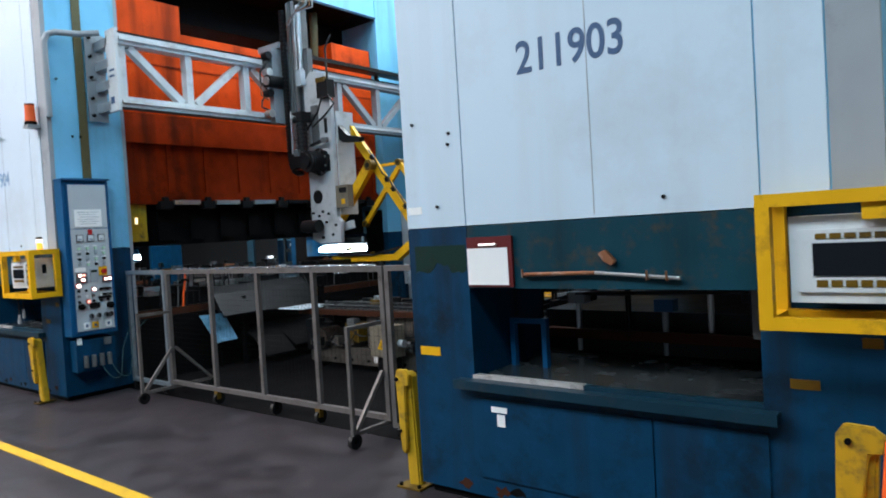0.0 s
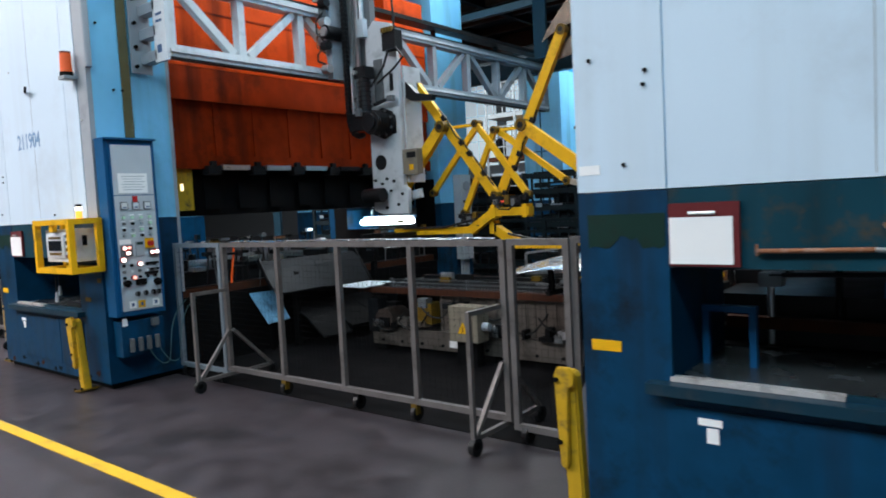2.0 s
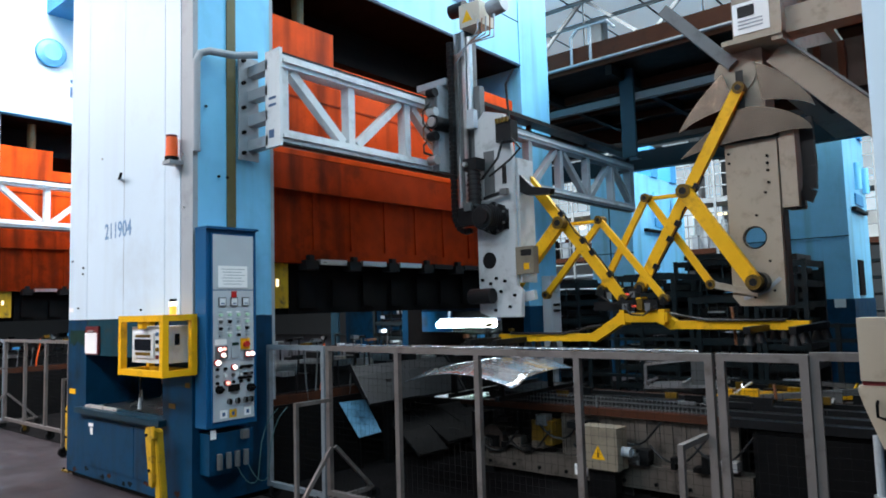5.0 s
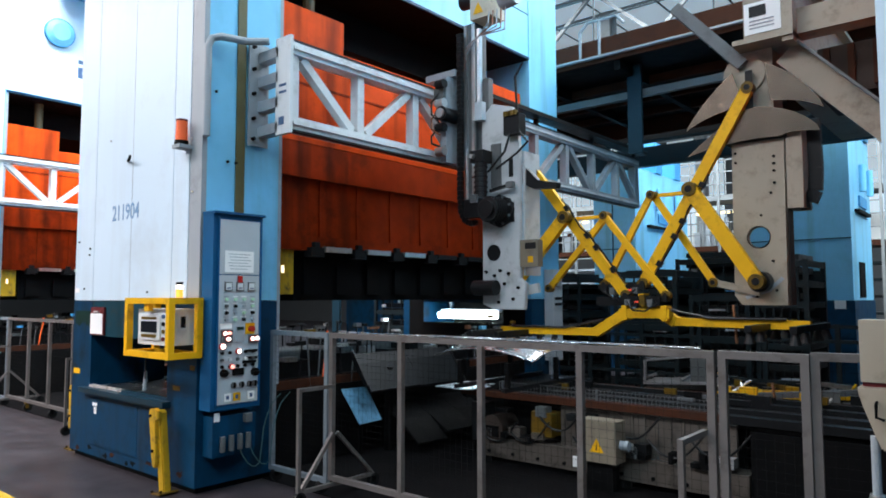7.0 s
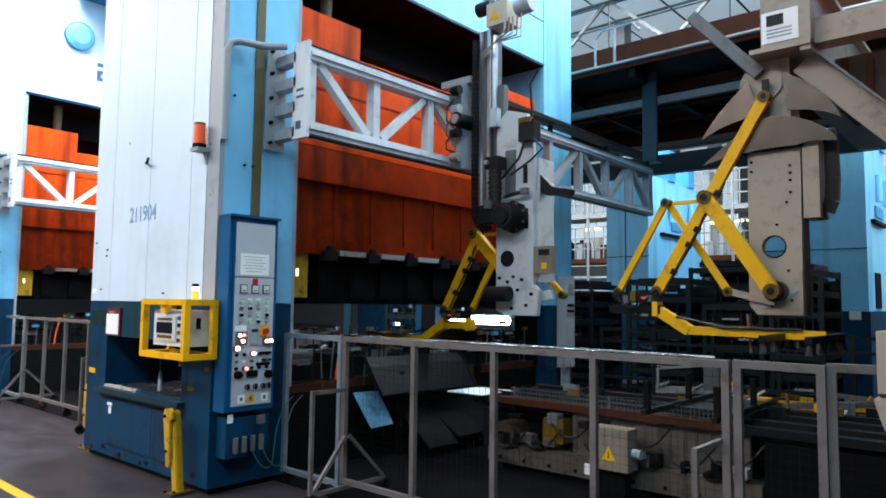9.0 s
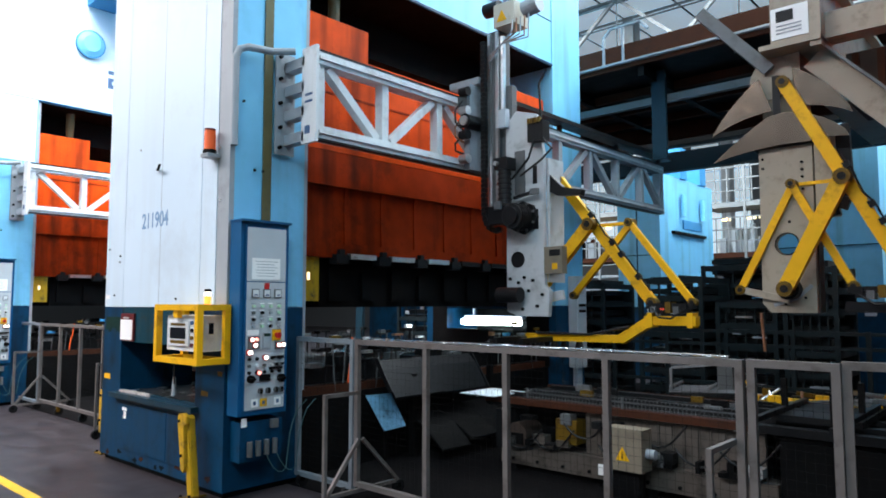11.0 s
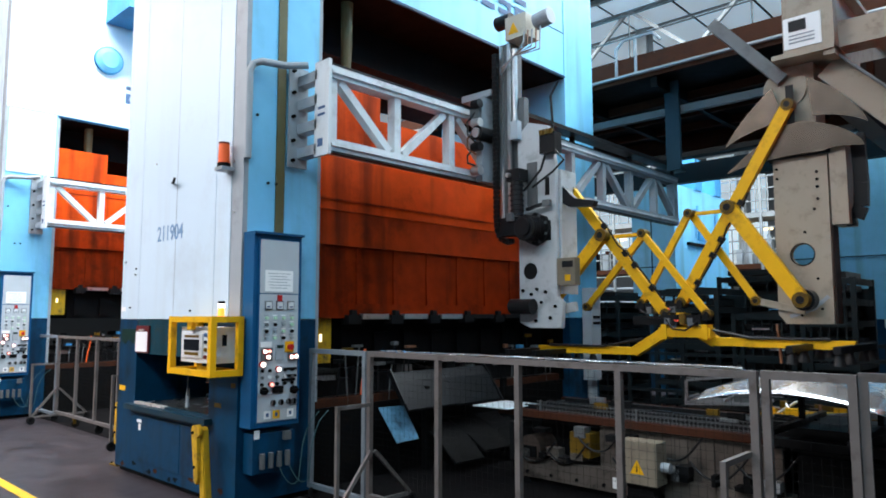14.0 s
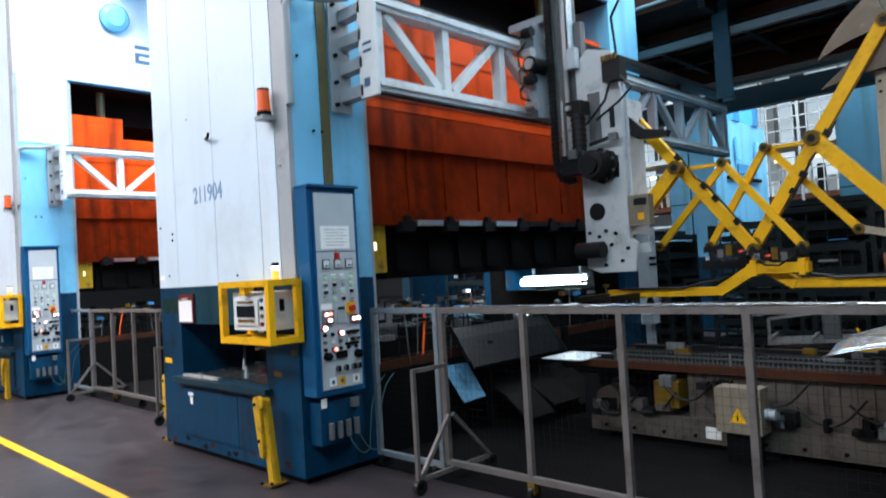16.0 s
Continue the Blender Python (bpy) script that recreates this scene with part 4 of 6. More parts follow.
part("foot", boxes((0.03, 0.05, 0.0, 0.1, 0.18, 0.7)), GREYP, k)
part("gauge", tubes(((0.14, 0.12, 1.78), (0.16, 0.12, 1.78), 0.07, 20)), STRIP, k)
for i in range(6):
    part("switch", tubes(((0.14, 0.06 + 0.06 * (i % 3), 1.55 - 0.08 * (i // 3)), (0.16, 0.06 + 0.06 * (i % 3), 1.55 - 0.08 * (i // 3)), 0.02, 10)), DARK, k)

# work lamps in the rear windows
for x1 in (-7.57, -14.74):
    l = thing("work_lamp", pose(x1 - 1.25, 8.27, 1.30), "bright cold tube lamp in the rear window of the press", "lamp", "tube lamps in the presses")
    part("tube", tubes(((-0.52, 0, 0), (0.52, 0.06, 0), 0.045, 14)), LAMP, l, "glowing white tube")
    part("reflector", boxes((-0.55, 0.07, 0.05, 0.55, 0.15, 0.09)), WHITE, l)
    for x in (-0.4, 0.4):
        part("hanger", boxes((x, 0.1, 0.09, x + 0.03, 0.13, 0.2)), STRIP, l)


# ---- fences ----
def mesh_wires(bm, xa, xb, za, zb, step=0.05, r=0.0006):
    n = int((xb - xa) / step)
    for i in range(1, n + 1):
        x = xa + i * (xb - xa) / (n + 1)
        box(bm, x - r, -r, za, x + r, r, zb)
    n = int((zb - za) / step)
    for i in range(1, n + 1):
        z = za + i * (zb - za) / (n + 1)
        box(bm, xa, -r - 0.002, z - r, xb, r - 0.002, z + r)


def make_fence(m, posts, zt, zb, feet, castors, paint=FENCE):
    f = thing("mesh_fence", m, "grey painted wire-mesh guard fence on yellow castors", "fence", "guard fences")
    s = 0.02
    part("top_rail", boxes((posts[0] - s, -s, zt - 2 * s, posts[-1] + s, s, zt)), paint, f, "", 0.005)
    part("bottom_rail", boxes((posts[0] - s, -s, zb - s, posts[-1] + s, s, zb + s)), paint, f, "", 0.005)
    for i, x in enumerate(posts):
        part("post", boxes((x - s, -s + 0.001, zb + s, x + s, s - 0.001, zt - 2 * s)), paint, f)
        if i:
            bm = bmesh.new()
            mesh_wires(bm, posts[i - 1] + s, x - s, zb + s, zt - 2 * s)
            tagged(part("wire_mesh", bm, WIRE, f, "thin steel wire mesh"), kind="stuff")
    for x in feet:
        part("outrigger_post", boxes((x - 0.014, -0.372, 0.09, x + 0.014, -0.344, 0.88)), paint, f, "", 0.004)
        part("outrigger_bar", boxes((x - 0.013, -0.344, 0.852, x + 0.013, -s, 0.88)), paint, f)
        part("outrigger_brace", bars(((x, -0.33, 0.12), (x, -s, 0.50), 0.028, 0.028)), paint, f)
        part("outrigger_brace", bars(((x, 0.40, 0.12), (x, s, 0.50), 0.028, 0.028)), paint, f)
        part("outrigger_foot", boxes((x - 0.014, -0.344, 0.09, x + 0.014, 0.42, 0.12)), paint, f)
    for x, y, mt in castors:
        part("castor_fork", boxes((x - 0.028, y - 0.02, 0.05, x + 0.028, y + 0.02, zb - s if y == 0 else 0.09)), YELLOWD if mt else DARK, f)
        part("castor_wheel", tubes(((x - 0.018, y + 0.012, 0.055), (x + 0.018, y + 0.012, 0.055), 0.055, 16)), BLACK, f)
    return f


LINE_POSTS = (-6.72, -5.96, -5.23, -4.49, -3.72)
for dx in (0, -7.17):
    make_fence(pose(dx, 3.87, 0), LINE_POSTS, 1.285, 0.145, (-6.68, -3.75), ((-5.96, 0, 1), (-5.10, 0, 0), (-4.52, 0, 1), (-6.68, -0.36, 0), (-3.75, -0.36, 0), (-3.75, 0.41, 0), (-6.68, 0.41, 0)))
    make_fence(pose(dx, 3.87, 0), (-7.50 if dx == 0 else -7.72, -6.78), 1.285, 0.11, (), ((-7.45, 0, 0), (-6.85, 0, 0)), GATEGREY)
make_fence(pose(0, 3.87, 0), (-3.66, -3.27), 1.29, 0.10, (), ((-3.6, 0, 0), (-3.33, 0, 0)))
make_fence(pose(-3.23, 3.89, 0, 0, 0, 8), (0.0, 0.34), 1.30, 0.10, (), ((0.05, 0, 0), (0.29, 0, 0)))
h = thing("fence_cap", pose(-6.72, 3.87, 1.2885), "dark loose cable along the fence top, its highlights drawn as bright metal", "cable")
part("cable", tubes(((0.9, 0.0, 0.007), (1.9, 0.012, 0.008), 0.008, 8), ((1.9, 0.012, 0.008), (2.95, -0.004, 0.007), 0.008, 8), ((1.2, -0.012, 0.007), (2.4, -0.008, 0.007), 0.007, 8)), WETBLACK, h)
# Thin bright wire and small blocks stand for highlights on the fence top.
bm = bmesh.new()
sweep(bm, [(0.15 + 0.2 * k, -0.017 + 0.002 * (k % 3), 0.006 + 0.003 * (k % 2)) for k in range(15)], 0.004, 6)
part("top_highlight", bm, BRIGHTSHEET, h, "highlight along the fence top, drawn as a thin wire")
for u in (0.34, 1.05, 1.72, 1.98, 2.7):
    part("top_glint", boxes((u, -0.02, 0.0, u + 0.045, 0.012, 0.016)), BRIGHTSHEET, h, "bright spot of the highlight, drawn as a small block", 0.003)

sp = thing("sensor_post", pose(-2.955, 3.62, 0), "two beige sensor housings on a pipe stand with a green collar", "sensor post")
part("pipe", tubes(((0, 0, 0.02), (0, 0, 0.98), 0.018, 12)), STRIP, sp)
bm = bmesh.new()
plate(bm, ((-0.05, 1.17), (-0.03, 1.10), (0.03, 0.93), (0.07, 0.93), (0.07, 1.19), (-0.05, 1.19)), -0.06, 0.06)
part("lower_housing", bm, BEIGE, sp, "", 0.008)
part("upper_housing", boxes((-0.035, -0.06, 1.21, 0.07, 0.06, 1.47)), BEIGE, sp, "", 0.015)
part("band", boxes((-0.03, -0.05, 1.191, 0.06, 0.05, 1.209)), REDBOARD, sp)
bm = bmesh.new()
sweep(bm, [(0.02, -0.062, 1.13), (0.02, -0.085, 1.12), (0.02, -0.085, 1.07), (0.05, -0.085, 1.06)], 0.006, 6)
part("hook", bm, DARK, sp)
part("collar", tubes(((0, 0, 0.62), (0, 0, 0.72), 0.035, 14)), PATCHGREEN, sp, "dark green collar")
part("cap", tubes(((0, 0, 0.72), (0, 0, 0.735), 0.03, 14)), STEEL, sp)
bm = bmesh.new()
plate(bm, ((-0.10, 0.0), (0.10, 0.0), (0.10, 0.46), (0.05, 0.58), (-0.05, 0.58), (-0.10, 0.46)), -0.07, 0.07)
part("base", bm, DULLGREY, sp, "grey cast base", 0.01)

# ---- scrap chutes below the opening ----
a = thing("scrap_chute", pose(-7.66, 0, 0), "grey oily sheet-steel chute below the press bed", "chute")
for y, w, zl in ((4.95, 0.72, 0.63), (5.675, 0.72, 0.62)):
    bm = bmesh.new()
    plate(bm, ((-0.01, 0.98), (0.0, 1.0), (0.10, 0.91), (0.27, zl + 0.02), (0.26, zl), (0.09, 0.89)), y, y + w)
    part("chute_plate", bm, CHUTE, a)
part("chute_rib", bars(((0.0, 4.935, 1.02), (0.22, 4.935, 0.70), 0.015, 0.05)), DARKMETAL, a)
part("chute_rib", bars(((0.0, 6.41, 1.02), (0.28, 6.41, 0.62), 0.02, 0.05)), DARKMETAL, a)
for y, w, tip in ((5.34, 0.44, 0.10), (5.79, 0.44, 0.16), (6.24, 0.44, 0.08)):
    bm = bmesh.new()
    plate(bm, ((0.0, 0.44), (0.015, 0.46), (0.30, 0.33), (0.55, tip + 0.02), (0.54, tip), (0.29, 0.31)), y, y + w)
    part("lower_plate", bm, DARK, a, "near-black lower sheet")
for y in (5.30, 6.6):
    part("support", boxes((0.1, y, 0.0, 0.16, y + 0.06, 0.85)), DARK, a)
sl = thing("shiny_slide", pose(-7.3, 4.8, 0.0), "scuffed sheet-metal slide leaning below the chute, its reflection painted blue-white", "slide plate")
bm = bmesh.new()
q = [Vector(v) for v in ((-0.18, 0.08, 0.325), (-0.18, 0.38, 0.335), (-0.32, 0.30, 0.655), (-0.32, -0.04, 0.665))]
lo = [bm.verts.new(v) for v in q]
hi = [bm.verts.new(v + Vector((0.006, 0, 0.008))) for v in q]
bm.faces.new(lo[::-1]), bm.faces.new(hi)
for k in range(4):
    bm.faces.new((lo[k], lo[(k + 1) % 4], hi[(k + 1) % 4], hi[k]))
bmesh.ops.recalc_face_normals(bm, faces=bm.faces)
# The plate's blue is reflected daylight put into its colour.
part("plate", bm, SLIDEMETAL, sl)
part("stay", bars(((-0.30, 0.22, 0.0), (-0.30, 0.22, 0.60), 0.03, 0.03)), DARK, sl)

# ---- shuttle conveyor between the presses ----
cv = thing("shuttle_conveyor", pose(0, 0, 0), "brown and beige shuttle conveyor between the two presses", "conveyor")
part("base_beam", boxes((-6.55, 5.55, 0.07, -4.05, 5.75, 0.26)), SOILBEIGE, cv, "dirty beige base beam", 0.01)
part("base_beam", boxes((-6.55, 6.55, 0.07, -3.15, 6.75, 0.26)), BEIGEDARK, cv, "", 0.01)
# Beyond the side sheet the conveyor is near-black, rail end included.
part("end_box", boxes((-4.04, 5.58, 0.02, -3.15, 5.75, 0.58)), DARK, cv, "black box at the conveyor's right end", 0.02)
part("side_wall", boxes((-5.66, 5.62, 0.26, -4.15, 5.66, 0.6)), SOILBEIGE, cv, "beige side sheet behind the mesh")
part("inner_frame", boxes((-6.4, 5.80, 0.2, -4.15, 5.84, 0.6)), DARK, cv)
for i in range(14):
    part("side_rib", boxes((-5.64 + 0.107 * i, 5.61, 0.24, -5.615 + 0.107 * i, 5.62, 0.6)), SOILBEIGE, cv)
part("rail", boxes((-6.75, 5.56, 0.62, -4.2, 5.64, 0.68)), RUSTY, cv, "rusty brown rail", 0.006)
part("rail", boxes((-4.19, 5.56, 0.62, -3.1, 5.64, 0.68)), DARKMETAL, cv, "near-black rail end", 0.006)
part("rail", boxes((-6.75, 6.66, 0.62, -3.1, 6.74, 0.68)), RUSTY, cv, "", 0.006)
part("deck", boxes((-6.7, 5.66, 0.60, -3.12, 6.64, 0.66)), DARKMETAL, cv)
for y in (5.78, 6.15, 6.5):
    part("guide_strip", boxes((-6.6, y, 0.66, -3.15, y + 0.05, 0.70)), DARKMETAL, cv)
for i in range(12):
    part("base_bolt", tubes(((-6.4 + 0.27 * i, 5.55, 0.12), (-6.4 + 0.27 * i, 5.535, 0.12), 0.016, 8)), DARK, cv)
bm = bmesh.new()
for z in (0.70, 0.735, 0.77):
    box(bm, -6.3, 5.577, z, -4.25, 5.583, z + 0.004)
for i in range(59):
    box(bm, -6.3 + 0.035 * i, 5.578, 0.684, -6.296 + 0.035 * i, 5.582, 0.774)
part("rail_guard", bm, DULLGREY, cv, "low ribbed guard over the rail")
for x in (-6.28, -5.3, -4.3):
    part("guard_post", boxes((x, 5.584, 0.682, x + 0.02, 5.60, 0.78)), DULLGREY, cv)
# Near-white colour stands for the lamp reflected in this sheet.
part("end_sheet", boxes((-6.98, 5.44, 0.682, -6.55, 5.95, 0.69)), ENDMETAL, cv, "sheet-metal end plate, lamp reflection painted near-white")
part("drive_motor", tubes(((-6.35, 5.52, 0.34), (-6.35, 5.85, 0.34), 0.12, 20)), BEIGEDARK, cv)
part("gearbox", boxes((-5.91, 5.52, 0.33, -5.70, 5.70, 0.54)), YELLOWD, cv, "dirty yellow gearbox", 0.02)
part("bracket", boxes((-6.6, 5.54, 0.2, -6.45, 5.7, 0.56)), DARKMETAL, cv, "", 0.01)
rnd = random.Random(12)
for i in range(26):
    x, z = rnd.uniform(-6.5, -4.2), rnd.choice((0.265, 0.265, 0.3, 0.5))
    w, h = rnd.uniform(0.03, 0.14), rnd.uniform(0.03, 0.10)
    part("fitting", boxes((x, 5.50, z, x + w, 5.602, z + h)), rnd.choice((DARKMETAL, DULLGREY, SOILBEIGE, DARK, DARK, GALV, YELLOWD)), cv, "", 0.006)
for i in range(7):
    x, z = -6.5 + 0.34 * i, rnd.uniform(0.3, 0.55)
    bm = bmesh.new()
    pp = [Vector((x + 0.05 * j, 5.51 - 0.02 * math.sin(j), z - 0.16 * math.sin(math.pi * j / 9) + 0.01 * j)) for j in range(10)]
    sweep(bm, pp, 0.009, 6)
    part("hydraulic_hose", bm, BLACK, cv, "sagging oily black hose")
for i in range(16):
    x = rnd.uniform(-6.3, -3.6)
    y = rnd.uniform(5.9, 6.5)
    part("deck_fitting", boxes((x, y, 0.70, x + rnd.uniform(0.05, 0.3), y + 0.04, 0.70 + rnd.uniform(0.02, 0.07))), rnd.choice((STEEL, DARKMETAL, DULLGREY, YELLOWD, DARK)), cv)
for x in (-6.5, -5.1, -3.4):
    part("foot", boxes((x, 5.56, 0.0, x + 0.12, 6.74, 0.068)), DARK, cv)
tagged(copy_thing(cv, pose(-7.17, 0, 0)), "brown and beige shuttle conveyor between the next two presses", "conveyor")
eb = thing("electric_box", pose(-5.31, 5.30, 0), "beige electric box with a yellow hazard triangle", "electric box")
part("box", boxes((0, 0, 0.24, 0.33, 0.18, 0.57)), CREAMDARK, eb, "", 0.012)
part("stand", boxes((0.05, 0.05, 0.0, 0.28, 0.16, 0.24)), DARK, eb)
for x in (0.015, 0.31):
    part("lid_seam", boxes((x, -0.004, 0.255, x + 0.005, 0.0, 0.555)), CREAMDARK, eb)
part("cable_gland", tubes(((0.33, 0.1, 0.38), (0.40, 0.1, 0.38), 0.04, 12)), STRIP, eb)
bm = bmesh.new()
plate(bm, ((0.105, 0.32), (0.225, 0.32), (0.165, 0.43)), -0.004, 0.0)
tri = part("hazard_triangle", bm, YELLOW, eb)
bm = bmesh.new()
plate(bm, ((0.157, 0.335), (0.173, 0.335), (0.165, 0.40)), -0.006, -0.004)
part("bolt_mark", bm, BLACK, tri)
tg = thing("white_tag", pose(-5.50, 5.537, 0.11), "small white tag on the conveyor base beam", "tag")
part("tag", boxes((0, 0, 0, 0.12, 0.012, 0.09)), PAPER, tg)
for i, (x, y) in enumerate(((-4.5, 7.4), (-3.9, 7.2), (-3.5, 7.7))):
    q = thing("tool_stand", pose(x, y, 0, 0, 0, 12 * i), "dark stand with gripper tooling resting on it", "tool stand", "tool stands")
    part("stand", boxes((-0.3, -0.2, 0, 0.3, 0.2, 0.5)), DARK, q)
    for j in range(3):
        part("rail", bars(((-0.45, -0.25 + 0.25 * j, 0.62 + 0.05 * j), (0.45, -0.25 + 0.25 * j, 0.62), 0.04, 0.04)), (YELLOWD, STEEL, DARKMETAL)[(i + j) % 3], q)
    for j in range(4):
        part("cup", tubes(((-0.4 + 0.26 * j, 0, 0.5), (-0.4 + 0.26 * j, 0, 0.66), 0.035, 10)), (DARK, YELLOWD)[j % 2], q)

tf = thing("tool_trolley", pose(-4.05, 6.95, 0, 0, 0, 6), "low trolley carrying yellow and orange gripper tooling", "tool trolley")
part("chassis", boxes((-0.75, -0.45, 0.12, 0.75, 0.45, 0.20)), DARK, tf, "", 0.01)
for x in (-0.65, 0.65):
    for y in (-0.38, 0.38):
        part("wheel", tubes(((x, y - 0.03, 0.06), (x, y + 0.03, 0.06), 0.06, 14)), BLACK, tf)
        part("post", boxes((x - 0.03, y - 0.03, 0.2, x + 0.03, y + 0.03, 0.60)), DARK, tf)
part("tray", boxes((-0.75, -0.45, 0.60, 0.75, 0.45, 0.63)), DARK, tf)
part("boom", bars(((-0.75, -0.40, 0.66), (0.70, -0.05, 0.78), 0.06, 0.05)), DULLGREY, tf, "long grey tool boom", 0.006)
part("boom", bars(((-0.70, -0.15, 0.67), (0.72, 0.20, 0.70), 0.05, 0.05)), YELLOW, tf, "yellow tool boom", 0.006)
rnd = random.Random(77)
for i in range(26):
    x, y = rnd.uniform(-0.7, 0.65), rnd.uniform(-0.42, 0.36)
    w, d, h = rnd.uniform(0.03, 0.16), rnd.uniform(0.03, 0.08), rnd.uniform(0.03, 0.16)
    part("tool_block", boxes((x, y, 0.63, x + w, y + d, 0.63 + h)), rnd.choice((YELLOW, YELLOW, YELLOWD, YELLOWCHIP, RUSTROD, STEEL, DARKMETAL, DULLGREY)), tf, "", 0.006)
for i in range(10):
    x, y = rnd.uniform(-0.65, 0.6), rnd.uniform(-0.44, 0.3)
    part("tool_arm", tubes(((x, y, 0.66), (x + rnd.uniform(-0.15, 0.2), y + rnd.uniform(0.0, 0.14), 0.70 + rnd.uniform(0.0, 0.14)), 0.012, 8)), rnd.choice((YELLOW, STEEL, RUSTROD, BLACK)), tf)
part("red_valve", tubes(((0.55, -0.2, 0.70), (0.68, -0.2, 0.74), 0.035, 12)), REDBOARD, tf)
wf = thing("gripper_frame", pose(-5.15, 7.25, 0, 0, 0, 10), "pale metal gripper frame lying on a dark stand", "gripper frame")
part("stand", boxes((-0.35, -0.25, 0, 0.35, 0.25, 0.66)), DARK, wf, "", 0.01)
for y in (-0.2, 0.0, 0.2):
    part("bar", bars(((-0.38, y, 0.69), (0.38, y + 0.05, 0.72), 0.03, 0.03)), GALV, wf)
for x in (-0.36, 0.0, 0.34):
    part("cross_bar", bars(((x, -0.24, 0.735), (x, 0.28, 0.735), 0.025, 0.025)), GALV, wf)
part("upright", bars(((-0.36, -0.2, 0.70), (-0.36, -0.2, 0.92), 0.025, 0.025)), GALV, wf)
part("top_bar", bars(((-0.36, -0.2, 0.92), (0.15, -0.14, 0.98), 0.025, 0.025)), GALV, wf)
part("hub", boxes((0.08, -0.16, 0.70, 0.22, 0.02, 0.97)), DULLGREY, wf, "", 0.02)

# ---- racks and stillages behind ----
def make_stillage(m, w, d, h):
    s = thing("stillage", m, "dark green-black steel stillage stacked behind the line", "stillage", "stillages")
    for x in (0, w):
        for y in (0, d):
            part("post", boxes((x - 0.03, y - 0.03, 0, x + 0.03, y + 0.03, h)), STILL, s)
    n = max(2, round(h / 0.26))
    for i in range(n):
        z = 0.1 + i * (h - 0.15) / (n - 1)
        part("rail", boxes((0.03, -0.02, z - 0.04, w - 0.03, 0.02, z + 0.04)), STILL, s)
        part("rail", boxes((-0.02, 0.03, z - 0.04, 0.02, d - 0.03, z + 0.04)), STILL, s)
        part("rail", boxes((w - 0.02, 0.03, z - 0.04, w + 0.02, d - 0.03, z + 0.04)), STILL, s)
        if i % 2 == 0:
            part("panel", boxes((0.05, 0.1, z, w - 0.05, d - 0.05, z + 0.05 + 0.03 * (i % 3))), DARKMETAL, s)
    rnd = random.Random(int(w * 100 + h * 10))
    for i in range(9):
        u, z = rnd.uniform(0.06, w * 0.7), rnd.uniform(0.25, h - 0.2)
        part("sheet_edge", boxes((u, -0.012, z, u + rnd.uniform(0.08, 0.3), 0.015, z + rnd.uniform(0.008, 0.03))), rnd.choice((GALV, STRIP, DARKMETAL, LUGBLUE, STEEL)), s)
    for i in range(5):
        u = w * (0.12 + 0.17 * i)
        part("slat", boxes((u, 0.01, 0.1, u + 0.025, 0.035, h - 0.1)), STILL, s)
    part("back_sheet", boxes((0.031, d - 0.02, 0.05, w - 0.031, d, h - 0.12)), STILL, s, "dark sheet back")
    for i in range(round(h / 0.17)):
        part("load_edge", boxes((0.10, 0.12, 0.18 + 0.17 * i, w - 0.10, d - 0.1, 0.26 + 0.17 * i)), DARKMETAL if i % 3 else STILL, s, "dark edge of a stacked load")
    part("tag", boxes((0.2, -0.03, h * 0.72, 0.31, -0.02, h * 0.72 + 0.06)), STRIP, s)
    return s


for i, (x, y, w, h) in enumerate(((-7.1, 9.7, 0.9, 1.95), (-6.05, 9.9, 0.75, 1.6), (-5.2, 10.0, 0.6, 2.05), (-12.7, 10.2, 1.5, 1.9), (-10.9, 10.2, 1.5, 1.95), (-9.25, 10.3, 1.2, 1.9), (-3.6, 10.2, 1.3, 2.0), (-2.1, 10.0, 1.2, 1.8), (-6.9, 11.6, 1.6, 2.2), (-3.6, 12.0, 0.7, 2.2), (-2.8, 11.8, 1.6, 2.2))):
    make_stillage(pose(x, y, 0), w, 1.0, h)
gr = thing("guard_rail", pose(-7.3, 9.2, 0), "dark steel guard rail behind the presses", "rail")
for z in (0.55, 1.05, 1.22):
    part("rail", boxes((0, -0.02, z - 0.02, 5.6, 0.02, z + 0.02)), STILL, gr)
for i in range(8):
    part("post", boxes((0.79 * i, -0.025, 0, 0.79 * i + 0.05, 0.025, 1.25)), STILL, gr)

